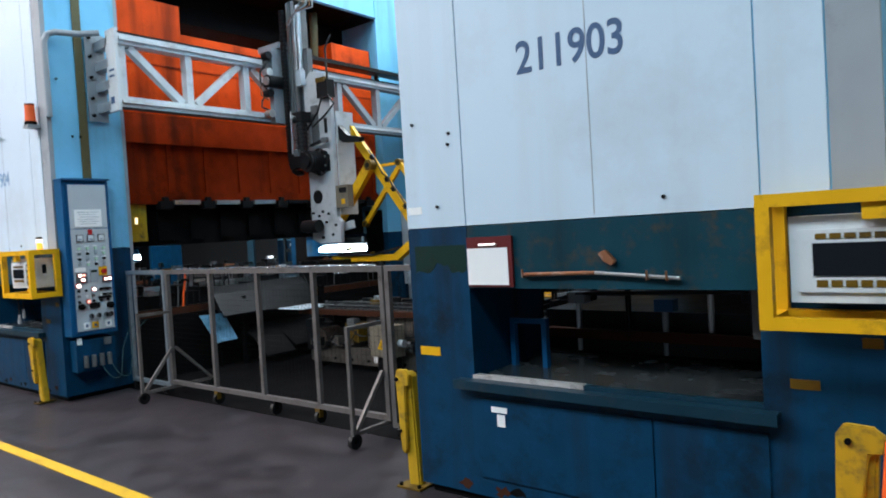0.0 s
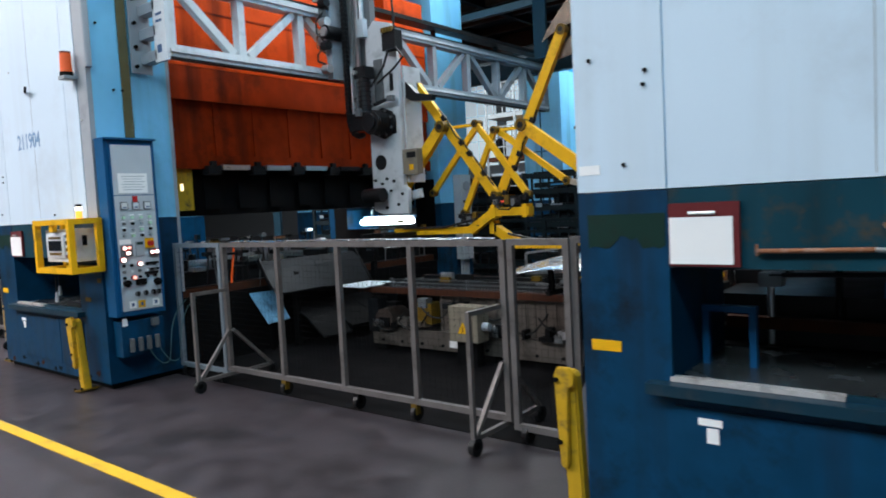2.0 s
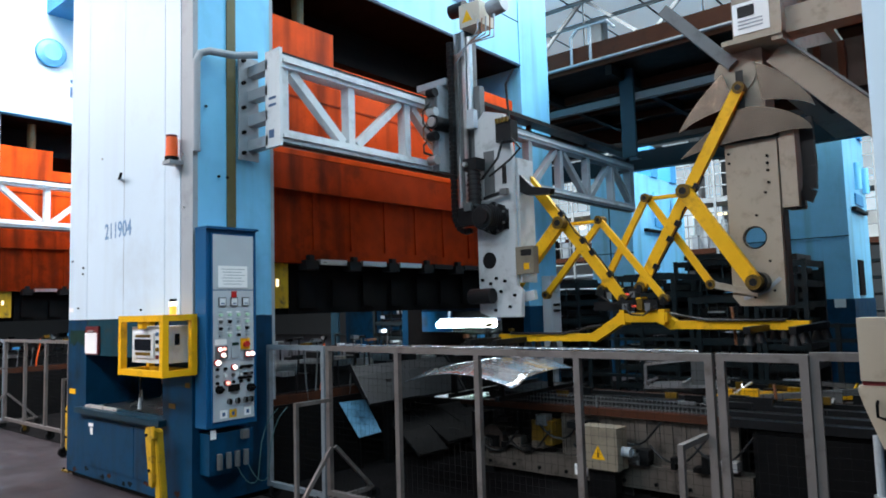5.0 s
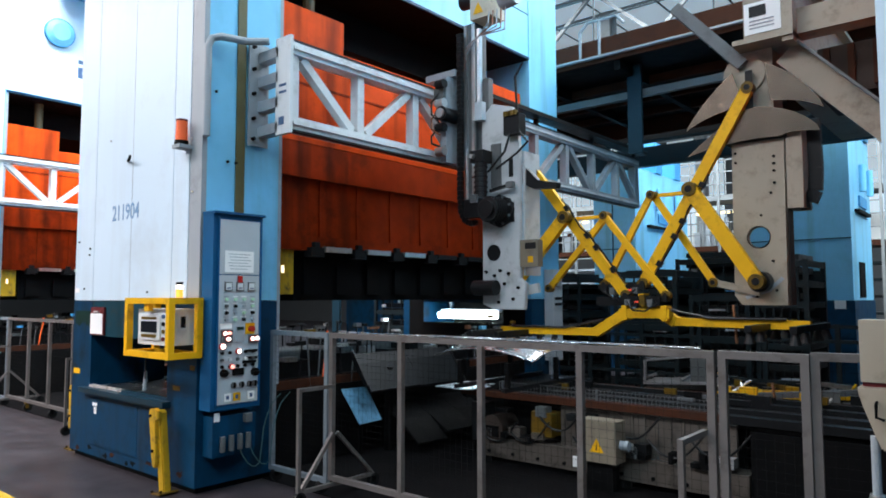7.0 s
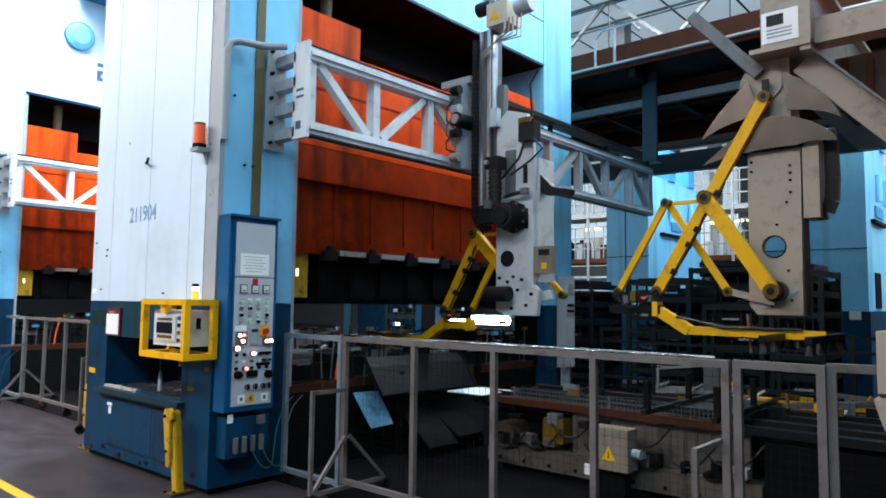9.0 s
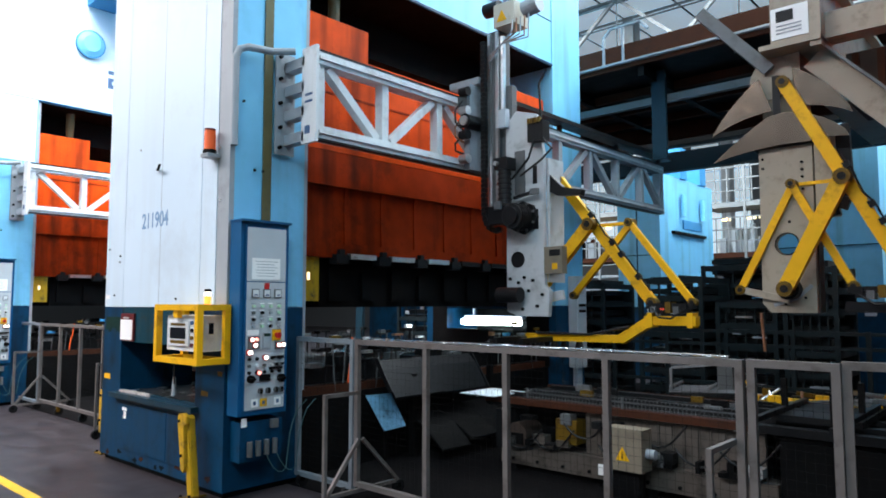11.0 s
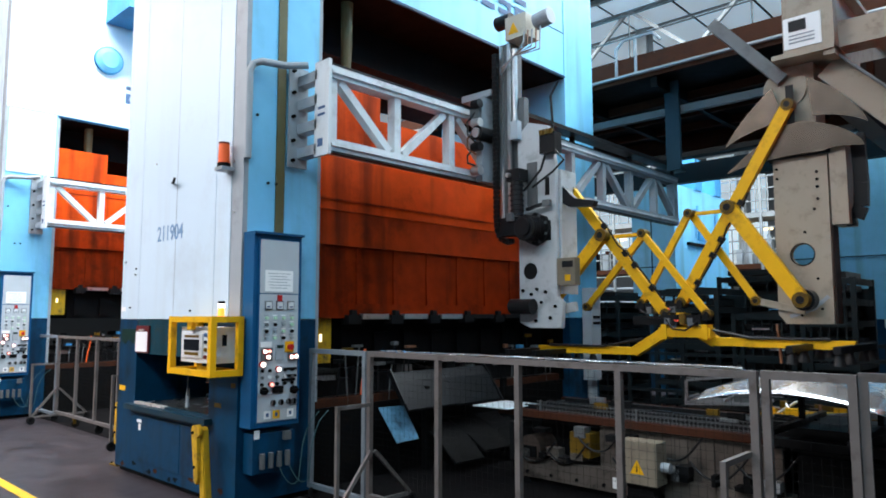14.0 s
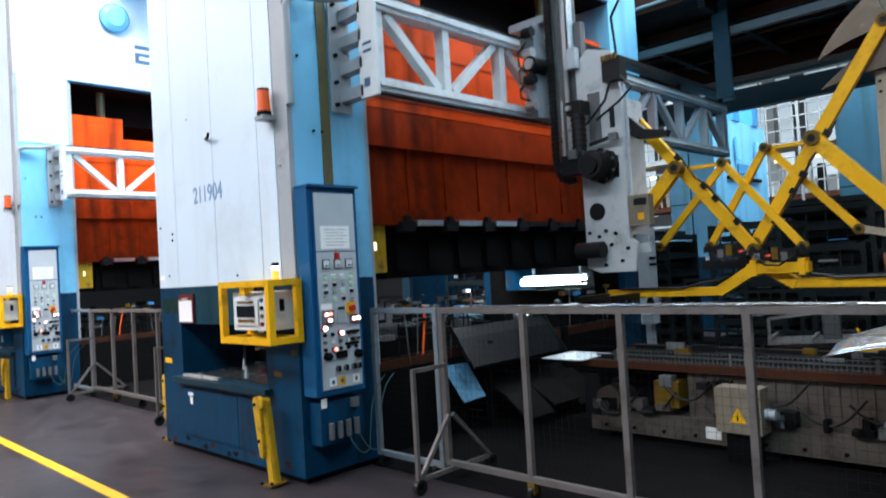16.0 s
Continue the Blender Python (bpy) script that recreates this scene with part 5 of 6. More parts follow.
# ---- second line of presses behind ----
def make_far_press(x, y, w, d, h):
    p = thing("far_press", pose(x, y, 0), "sky blue press of the next line with a dark blue base", "press", "presses of the next line")
    part("body", boxes((-w, 0, 1.5, 0, d, h)), SKYBLUE, p, "", 0.02)
    part("base", boxes((-w - 0.02, -0.02, 0, 0.02, d + 0.02, 1.5)), BLUE, p, "", 0.02)
    part("front_seam", boxes((-w * 0.55, -0.006, 1.5, -w * 0.55 + 0.03, 0, h)), BLUE, p)
    part("front_seam", boxes((-w, -0.006, 2.6, 0, 0, 2.62)), BLUE, p)
    part("side_ledge", boxes((0, d * 0.2, 3.1, 0.08, d * 0.8, 3.16)), DARK, p)
    part("side_plate", boxes((0, d * 0.4, 3.25, 0.03, d * 0.75, 3.45)), LUGBLUE, p)
    for y2 in (0.35, 0.72):
        part("lifting_lug", boxes((-0.3, d * y2, h, 0.05, d * y2 + 0.35, h + 0.7)), LUGBLUE, p, "", 0.08)
        part("duct", tubes(((0.1, d * y2, 3.5), (0.1, d * y2, 4.0), 0.06, 12)), SKYBLUE, p)
    part("top_motor", boxes((-w * 0.7, d * 0.3, h, -w * 0.4, d * 0.7, h + 0.45)), STRIP, p, "", 0.03)
    part("opening", boxes((0.0, d * 0.3, 1.55, 0.02, d * 0.55, 2.2)), DARK, p)
    part("notice", boxes((-0.3, -0.03, 1.35, -0.12, -0.02, 1.5)), PAPER, p)
    return p


make_far_press(-8.78, 14.1, 0.98, 3.0, 4.38)
make_far_press(-4.75, 14.1, 1.8, 2.1, 4.6)
make_far_press(-15.5, 14.1, 2.4, 2.1, 4.35)
make_far_press(3.5, 14.1, 3.0, 2.1, 4.6)
rnd = random.Random(31)
for i, x in enumerate((-13.2, -9.3, -6.9, -2.6)):
    g = thing("gallery", pose(x, 17.6 + 0.3 * i, 0), "pale steel service gallery with red-brown floor, railings and small lamps", "gallery", "service galleries")
    for k, z in enumerate((2.72, 4.0)):
        part("floor_plate", boxes((0, 0, z, 2.1, 1.0, z + 0.13)), RUSTY if k == 0 else HALLSTEEL, g)
        for j in range(3):
            part("rail", boxes((0, -0.02, z + 0.4 + 0.3 * j, 2.1, 0.02, z + 0.43 + 0.3 * j)), HALLSTEEL, g)
        for j in range(7):
            part("baluster", boxes((0.3 * j, -0.018, z + 0.13, 0.3 * j + 0.025, 0.018, z + 1.0)), HALLSTEEL, g)
    for j in range(4):
        part("cladding_panel", boxes((0.52 * j + 0.01, 0.9, 2.9, 0.52 * j + 0.5, 0.94, 3.3 + 0.25 * (j % 2))), WHITESHEET, g, "white sheet panel")
    for j in range(9):
        u, v = rnd.uniform(0.05, 1.8), rnd.uniform(0.3, 0.8)
        part("gear_box", boxes((u, v, 2.852, u + rnd.uniform(0.08, 0.28), v + 0.15, 2.9 + rnd.uniform(0.1, 0.7))), rnd.choice((STRIP, DARK, GREYP, RUSTY, CREAM)), g)
    for j in range(5):
        u = rnd.uniform(0.1, 1.9)
        part("small_lamp", boxes((u, 0.5, 3.72, u + rnd.uniform(0.06, 0.22), 0.58, 3.78)), WARMGLOW, g, "small warm lamp")
        part("lamp_rod", boxes((u + 0.02, 0.53, 3.78, u + 0.03, 0.54, 4.0)), DARK, g)
    for x2 in (0.0, 1.0, 2.05):
        part("post", boxes((x2, -0.03, 0, x2 + 0.06, 0.03, 5.2)), HALLSTEEL, g)
    for j in range(6):
        part("lower_shelf", boxes((0.07, 0.1, 0.4 + 0.38 * j, 2.04, 0.8, 0.46 + 0.38 * j)), rnd.choice((STILL, DARKMETAL, STRIP)), g)

# ---- walkway deck behind the presses ----
wk = thing("walkway", pose(0, 0, 0), "rusty steel walkway deck with handrail and pipes behind the presses", "walkway")
part("deck", boxes((-24, 9.55, 5.12, 8, 13.2, 5.20)), DARK, wk, "dark underside of the deck")
part("fascia", boxes((-24, 9.5, 5.10, 8, 9.55, 5.47)), RUSTY, wk, "rusty red-brown fascia beam", 0.01)
part("back_fascia", boxes((-24, 13.2, 4.8, 8, 13.25, 5.26)), RUSTY, wk)
for i in range(22):
    part("joist", boxes((-23.8 + 1.4 * i, 9.56, 4.95, -23.7 + 1.4 * i, 13.19, 5.12)), DARK, wk)
part("pipe", tubes(((-24, 9.46, 5.18), (8, 9.46, 5.18), 0.026, 12)), GALV, wk, "long bright pipe along the fascia")
part("lower_beam", boxes((-24, 10.05, 4.63, 8, 10.15, 4.74)), DULLGREY, wk, "grey lower beam", 0.01)
part("crane_girder", boxes((-24, 13.4, 4.74, 8, 13.7, 5.4)), ROOF, wk, "dark girder behind the deck", 0.01)
part("crane_rail", boxes((-24, 13.4, 4.22, 8, 13.6, 4.60)), GIRDERBLUE, wk, "dull blue runway beam", 0.01)
for x in (-20.5, -13.7, -6.88, -0.5):
    part("post", boxes((x - 0.11, 9.98, 3.75 if x == -6.88 else 0.0, x + 0.11, 10.04, 5.12)), GIRDERBLUE, wk, "blue steel post")
for y in (10.6, 11.5, 12.4):
    part("stringer", boxes((-24, y, 4.98, 8, y + 0.09, 5.115)), RUSTY, wk, "rusty stringer under the deck")
for z in (5.80, 6.15):
    part("handrail", tubes(((-24, 9.52, z), (8, 9.52, z), 0.014, 8)), DULLGREY, wk)
for i in range(18):
    part("handrail_post", tubes(((-23.5 + 1.8 * i, 9.52, 5.47), (-23.5 + 1.8 * i, 9.52, 6.15), 0.014, 8)), DULLGREY, wk)
bm = bmesh.new()
for a, b in (((-7.5, 9.46, 5.2), (-7.5, 9.46, 5.62)), ((-7.5, 9.46, 5.62), (-7.38, 9.46, 5.74)), ((-7.38, 9.46, 5.74), (-6.9, 9.46, 5.74)), ((-6.9, 9.46, 5.74), (-6.78, 9.46, 5.6)), ((-7.18, 9.46, 5.2), (-7.18, 9.46, 5.74))):
    tube(bm, a, b, 0.022, 8)
part("bent_pipe", bm, STRIP, wk)


# ---- feeders: two swinging pantograph arms on carriages ----
def feeder(name, px, py, pz, sx, off, lc, lu, lt, mat_label):
    f = thing(name, pose(px, py, 0), "yellow pantograph feeder arm with a long boom on a grey carriage", "feeder arm", "feeder arms")
    def link(nm, z0, z1, w, d, y, hub=0.05, ends=True):
        bm = bmesh.new()
        box(bm, -w / 2, y - d / 2, z0, w / 2, y + d / 2, z1)
        o = part(nm, bm, YELLOW, f, "", 0.008)
        for z in ((z0, z1) if ends else (z1,)):
            part("pin", tubes(((0, y - d / 2 - 0.012, z), (0, y + d / 2 + 0.012, z), hub, 18)), YELLOWD, o, "worn dark pivot pin")
            part("pin_cap", tubes(((0, y - d / 2 - 0.02, z), (0, y + d / 2 + 0.02, z), hub * 0.5, 12)), DARKMETAL, o)
        return o
    a = {"crank": link("crank", 0, lc, 0.115, 0.07, -0.06 * sx, 0.062),
         "long": link("long_link", -lt, lu, 0.095, 0.06, 0.022 * sx, 0.05),
         "rear": link("rear_link", 0, lc, 0.058, 0.04, 0.085 * sx, 0.04),
         "fore": link("fore_link", -lt, 0, 0.058, 0.04, 0.035 * sx, 0.04)}
    bm = bmesh.new()
    rnd = random.Random(5)
    pp = [Vector((0.05 + rnd.uniform(0.0, 0.03), -0.02, -lt + 0.08 + (lt + 0.1) * j / 9)) for j in range(10)]
    sweep(bm, pp, 0.009, 6)
    part("air_line", bm, BLACK, a["long"], "black air line clipped along the link")
    for z in (-0.72, -0.45, -0.30, 0.05):
        part("hose_clip", boxes((0.035, -0.04, z, 0.085, 0.0, z + 0.05)), DARKMETAL, a["long"], "", 0.008)
    bm = bmesh.new()
    bar(bm, (0, 0.11 * sx, 0), (off, 0.11 * sx, 0), 0.05, 0.03)
    a["bar"] = part("tie_bar", bm, YELLOW, f, "", 0.006)
    # tool head under the two lower pivots, with its cranked boom
    hd = part("tool_head", bars(((-0.03 if off > 0 else off - 0.03, 0.0, -0.03), (off + 0.03 if off > 0 else 0.03, 0.0, -0.03), 0.10, 0.05)), DARKMETAL, f, "dark valve block with small lights", 0.008)
    part("head_bar", boxes((min(0, off) - 0.05, -0.05, -0.20, max(0, off) + 0.05, 0.05, -0.12)), YELLOW if off > 0 else DARKMETAL, hd, "", 0.01)
    for x in ((min(0, off) - 0.02, max(0, off) - 0.02) if off > 0 else (-0.02,)):
        part("head_lug", boxes((x, -0.06, -0.22, x + 0.05, 0.06, -0.09)), YELLOW, hd, "", 0.008)
    for k in range(5):
        u = off * (0.12 + 0.19 * k)
        part("valve", boxes((u - 0.025, -0.075, -0.09 - 0.012 * (k % 2), u + 0.025, 0.05, -0.035 + 0.02 * (k % 3))), (DULLGREY, DARKMETAL, YELLOWD)[k % 3], hd, "", 0.005)
    bm = bmesh.new()
    sweep(bm, [(off * 0.1, -0.07, -0.05), (off * 0.3, -0.11, -0.13), (off * 0.6, -0.10, -0.14), (off * 0.9, -0.07, -0.06)], 0.009, 6)
    part("air_hose", bm, BLACK, hd)
    part("status_light", boxes((off * 0.3, -0.075, -0.065, off * 0.3 + 0.035, -0.06, -0.05)), REDLENS, hd)
    d = -1 if off > 0 else 1
    part("boom_crank", bars(((0.0, 0, -0.16), (0.30 * d, 0, -0.34), 0.09, 0.09)), YELLOW, hd, "", 0.01)
    part("boom", bars(((0.27 * d, 0, -0.335), (1.36 * d, 0, -0.345), 0.075, 0.07)), YELLOW, hd, "", 0.008)
    part("gripper_frame", bars(((1.05 * d, -0.55, -0.36), (1.05 * d, 0.55, -0.36), 0.05, 0.05), ((1.36 * d, -0.55, -0.36), (1.36 * d, 0.55, -0.36), 0.05, 0.05)), DARKMETAL, hd, "dark gripper rails")
    for x in (1.05, 1.36):
        for y in (-0.5, -0.2, 0.2, 0.5):
            part("vacuum_cup", tubes(((x * d, y, -0.47), (x * d, y, -0.38), 0.045, 12, 0.02)), BLACK, hd)
    part("air_hose", tubes(((0.2 * d, -0.06, -0.22), (0.6 * d, -0.06, -0.30), 0.012, 8), ((0.6 * d, -0.06, -0.30), (1.2 * d, -0.06, -0.30), 0.012, 8)), BLACK, hd)
    a["head"] = hd
    return f, a


FL = dict(px=-6.425, pz=1.655, off=0.365, lc=0.925, lu=0.62, lt=0.95)
FR = dict(px=-4.085, pz=1.69, off=-0.39, lc=0.955, lu=0.94, lt=0.93)
left_feeder, left_arm = feeder("pantograph_feeder", FL["px"], 6.03, FL["pz"], 1, FL["off"], FL["lc"], FL["lu"], FL["lt"], "")
right_feeder, right_arm = feeder("pantograph_feeder", FR["px"], 6.1, FR["pz"], 1, FR["off"], FR["lc"], FR["lu"], FR["lt"], "")

# carriage of the far feeder, on the crossbeam
c = thing("feeder_carriage", pose(-6.36, 5.77, 0), "pale grey feeder carriage with motors and a cable chain", "carriage")
bm = bmesh.new()
plate(bm, ((-0.25, 1.50), (-0.12, 1.45), (0.24, 1.45), (0.26, 1.7), (0.20, 1.75), (0.20, 3.05), (0.12, 3.45), (-0.12, 3.52), (-0.25, 3.4), (-0.25, 1.9), (-0.25, 1.75)), -0.03, 0.03)
part("arm_plate", bm, PLATEGREY, c, "pale grey arm plate with holes", 0.006)
part("side_web", boxes((0.20, 0.03, 1.78, 0.225, 0.30, 3.0)), PLATEGREY, c, "", 0.004)
part("hole", tubes(((-0.11, -0.033, 2.01), (-0.11, -0.029, 2.01), 0.082, 28)), BLACK, c, "round dark opening")
for x, z in ((-0.1, 1.78), (-0.03, 1.83), (0.02, 1.70), (0.07, 1.8), (-0.2, 1.82), (-0.2, 1.6), (-0.05, 1.52), (0.12, 1.55), (0.18, 1.66)):
    part("bolt", tubes(((x, -0.05, z), (x, -0.03, z), 0.016, 8)), DARK, c)
part("slot", boxes((0.08, -0.033, 2.75, 0.13, -0.029, 2.93)), BLACK, c)
part("slot", boxes((0.10, -0.033, 2.30, 0.14, -0.029, 2.50)), BLACK, c)
part("motor_flange", tubes(((-0.02, -0.07, 2.42), (-0.02, -0.03, 2.42), 0.165, 8)), BLACK, c, "eight-sided motor flange")
part("swing_motor", tubes(((-0.02, -0.26, 2.42), (-0.02, -0.07, 2.42), 0.118, 24)), WETBLACK, c, "big black swing motor")
part("motor_cap", tubes(((-0.02, -0.29, 2.42), (-0.02, -0.26, 2.42), 0.085, 24)), BLACK, c)
for k in range(8):
    u = math.pi * (k + 0.5) / 4
    part("bolt", tubes(((-0.02 + 0.14 * math.cos(u), -0.085, 2.42 + 0.14 * math.sin(u)), (-0.02 + 0.14 * math.cos(u), -0.07, 2.42 + 0.14 * math.sin(u)), 0.014, 8)), DULLGREY, c)
for k in range(5):
    part("cooling_fin", tubes(((-0.02, -0.24 + 0.035 * k, 2.42), (-0.02, -0.228 + 0.035 * k, 2.42), 0.128, 24)), BLACK, c)
part("motor_body", boxes((-0.34, -0.22, 2.36, -0.14, -0.1, 2.54)), BLACK, c, "", 0.03)
part("connector", boxes((-0.24, -0.25, 2.50, -0.16, -0.2, 2.58)), DULLGREY, c, "", 0.008)
part("upper_motor", tubes(((-0.17, -0.16, 2.56), (-0.17, -0.16, 2.92), 0.062, 18)), WETBLACK, c)
for k in range(6):
    part("motor_rib", tubes(((-0.17, -0.16, 2.60 + 0.05 * k), (-0.17, -0.16, 2.615 + 0.05 * k), 0.070, 18)), BLACK, c)
part("motor_head", boxes((-0.25, -0.23, 2.90, -0.09, -0.08, 3.02)), DARKMETAL, c, "", 0.02)
part("head_plug", tubes(((-0.21, -0.23, 2.96), (-0.21, -0.27, 2.96), 0.022, 12)), STEEL, c)
part("guide_rod", tubes(((-0.31, -0.20, 2.52), (-0.31, -0.20, 3.05), 0.012, 10)), STEEL, c)
part("sensor_arm", bars(((-0.10, -0.10, 2.62), (0.14, -0.10, 2.66), 0.03, 0.03)), DARKMETAL, c)
part("sensor", boxes((0.10, -0.12, 2.63, 0.18, -0.07, 2.69)), DULLGREY, c, "", 0.008)
part("side_panel", boxes((-0.13, -0.045, 2.66, -0.01, -0.031, 3.10)), DULLGREY, c, "dark grey cover plate", 0.004)
part("low_motor", tubes(((-0.28, -0.12, 1.66), (-0.02, -0.12, 1.66), 0.075, 20)), BLACK, c)
part("valve_box", boxes((0.2, -0.03, 1.86, 0.40, 0.06, 2.12)), CREAMDARK, c, "cream valve box", 0.015)
part("valve_label", boxes((0.26, -0.034, 2.03, 0.38, -0.03, 2.09)), BLACK, c)
part("valve_mark", boxes((0.29, -0.034, 1.90, 0.35, -0.03, 1.96)), YELLOW, c)
part("pivot_shaft", tubes(((-0.055, 0.03, 1.655), (-0.055, 0.15, 1.655), 0.05, 16)), DARKMETAL, c)
part("pivot_arm", bars(((0.10, 0.1, 1.62), (0.33, 0.1, 1.66), 0.05, 0.09)), PLATEGREY, c, "", 0.01)
part("column", boxes((-0.47, -0.03, 2.5, -0.33, 0.16, 4.42)), DULLGREY, c, "grey lift column", 0.008)
for x in (-0.46, -0.36):
    part("lift_rail", boxes((x, -0.055, 2.5, x + 0.035, -0.03, 4.4)), STEEL, c)
part("spindle", tubes(((-0.30, 0.0, 3.4), (-0.30, 0.0, 4.35), 0.03, 12)), STEEL, c)
part("back_plate", boxes((-0.62, 0.02, 3.0, -0.20, 0.10, 3.82)), DULLGREY, c, "", 0.01)
part("beam_shoe", boxes((-0.63, -0.24, 2.95, -0.55, 0.2, 3.85)), STRIP, c, "grey shoe plate on the beam", 0.012)
for z in (3.05, 3.3, 3.55, 3.75):
    part("shoe_roller", tubes(((-0.62, -0.30, z), (-0.52, -0.30, z), 0.048, 16)), DARKMETAL if z in (3.3, 3.75) else STEEL, c)
    part("roller_arm", bars(((-0.57, -0.30, z), (-0.60, -0.10, z + 0.03), 0.035, 0.03)), DULLGREY, c)
part("shoe_motor", tubes(((-0.55, -0.33, 3.44), (-0.55, -0.1, 3.44), 0.075, 18)), DARKMETAL, c)
part("motor_cap", tubes(((-0.55, -0.35, 3.44), (-0.55, -0.33, 3.44), 0.05, 18)), STEEL, c)
part("gear_case", boxes((-0.68, -0.28, 3.60, -0.56, -0.16, 3.72)), DULLGREY, c, "", 0.015)
for k in range(3):
    bm = bmesh.new()
    sweep(bm, [(-0.60, -0.26, 3.70 - 0.18 * k), (-0.68, -0.32, 3.58 - 0.18 * k), (-0.66, -0.34, 3.44 - 0.15 * k), (-0.58, -0.30, 3.34 - 0.12 * k)], 0.011, 6)
    part("hose", bm, WETBLACK if k != 1 else RUSTROD, c)
part("upper_guard", boxes((-0.9, -0.16, 3.86, -0.5, 0.0, 3.93)), STRIP, c, "", 0.01)
bm = bmesh.new()
pts = [(-0.46, -0.12, 4.3)] + [(-0.46, -0.12, 4.2 - 0.2 * i) for i in range(9)] + [(-0.45, -0.12, 2.46), (-0.41, -0.12, 2.36), (-0.33, -0.12, 2.31), (-0.25, -0.12, 2.32)]
for a, b in zip(pts, pts[1:]):
    a, b = Vector(a), Vector(b)
    n = max(1, round((b - a).length / 0.05))
    for k in range(n):
        bar(bm, a.lerp(b, k / n), a.lerp(b, (k + 0.82) / n), 0.052 if k % 2 else 0.058, 0.05, (0, 1, 0))
        bar(bm, a.lerp(b, (k + 0.7) / n), a.lerp(b, (k + 1.1) / n), 0.036, 0.034, (0, 1, 0))
part("cable_chain", bm, BLACK, c, "black plastic cable chain of short links")
part("head_box", boxes((-0.34, -0.1, 4.42, -0.08, 0.14, 4.66)), CREAM, c, "cream head box with hazard sign", 0.02)
part("head_motor", tubes(((-0.02, 0.0, 4.56), (0.16, 0.0, 4.58), 0.085, 18)), STRIP, c)
part("head_cap", tubes(((-0.52, 0.0, 4.68), (-0.33, 0.0, 4.68), 0.075, 18)), BLACK, c)
bm = bmesh.new()
plate(bm, ((-0.30, 4.47), (-0.17, 4.47), (-0.235, 4.59)), -0.106, -0.102)
part("hazard_triangle", bm, YELLOW, c)
for i in range(5):
    bm = bmesh.new()
    pts = [(-0.1 + 0.05 * i, -0.1, 4.45), (-0.08 + 0.05 * i, -0.14, 4.32 - 0.03 * i), (-0.22, -0.12, 4.22), (-0.4, -0.1, 4.15 - 0.02 * i)]
    sweep(bm, pts, 0.008, 6)
    part("head_cable", bm, RUSTROD if i % 2 else STRIP, c)
part("terminal_block", boxes((0.08, -0.12, 3.15, 0.26, 0.0, 3.35)), DARKMETAL, c, "", 0.01)
for i in range(4):
    part("terminal_plug", boxes((0.09 + 0.04 * i, -0.14, 3.33, 0.115 + 0.04 * i, -0.1, 3.38)), YELLOWD, c)
part("limit_switch", boxes((-0.29, -0.1, 3.36, -0.2, -0.03, 3.55)), GREYP, c, "", 0.015)
for pts in ([(0.16, -0.1, 3.2), (0.12, -0.16, 2.98), (-0.08, -0.16, 2.8)], [(0.22, -0.1, 3.2), (0.36, -0.12, 3.05), (0.25, -0.14, 2.95), (0.02, -0.16, 2.82)], [(0.2, -0.05, 3.35), (0.14, 0.0, 3.75), (0.2, 0.05, 3.9)],):
    bm = bmesh.new()
    sweep(bm, pts, 0.012, 6)
    part("cable", bm, BLACK, c)
bm = bmesh.new()
plate(bm, ((0.10, 2.80), (0.16, 2.70), (0.30, 2.62), (0.56, 2.60), (0.58, 2.65), (0.36, 2.70), (0.22, 2.84)), 0.05, 0.12)
part("stop_bracket", bm, DARKMETAL, c, "dark curved stop bracket")

# carriage of the near feeder, hung from a beige girder
c = thing("feeder_carriage", pose(-4.1, 6.2, 0), "beige feeder carriage hung from a girder, with curved guards", "carriage")
bm = bmesh.new()
holed_plate(bm, ((-0.21, 1.58), (-0.15, 1.5), (0.2, 1.5), (0.21, 2.86), (-0.2, 2.86)), (-0.005, 2.06), 0.085, 0.0, 0.05)
part("arm_plate", bm, BEIGE, c, "beige arm plate with a round opening")
# Side plate takes a darker beige than the arm plate.
part("side_plate", boxes((0.19, 0.052, 1.5, 0.215, 0.20, 2.86)), BEIGEDARK, c, "dark beige side plate")
part("top_block", boxes((-0.24, -0.02, 2.86, 0.24, 0.34, 2.93)), DARKMETAL, c, "", 0.01)
part("hole_rim", ring(-0.005, 2.06, 0.085, 0.094, -0.004, 0.0), DARK, c, "dark worn rim")
for x, z in ((-0.12, 1.62), (-0.03, 1.57), (0.12, 1.62), (-0.17, 2.78), (-0.17, 2.70), (0.02, 2.24), (0.10, 2.42), (0.10, 1.86)):
    part("bolt", tubes(((x, -0.012, z), (x, 0.0, z), 0.011, 8)), DARK, c)
for z in (2.5, 2.6, 2.66, 2.72):
    part("bolt", tubes(((0.13, -0.012, z), (0.13, 0.0, z), 0.012, 8)), DARK, c)


def bend(a, b, c, n=10):
    """Points of a curve from a to c that bends towards b."""
    return [((1 - u) ** 2 * a[0] + 2 * u * (1 - u) * b[0] + u * u * c[0], (1 - u) ** 2 * a[1] + 2 * u * (1 - u) * b[1] + u * u * c[1]) for u in (k / n for k in range(n + 1))]


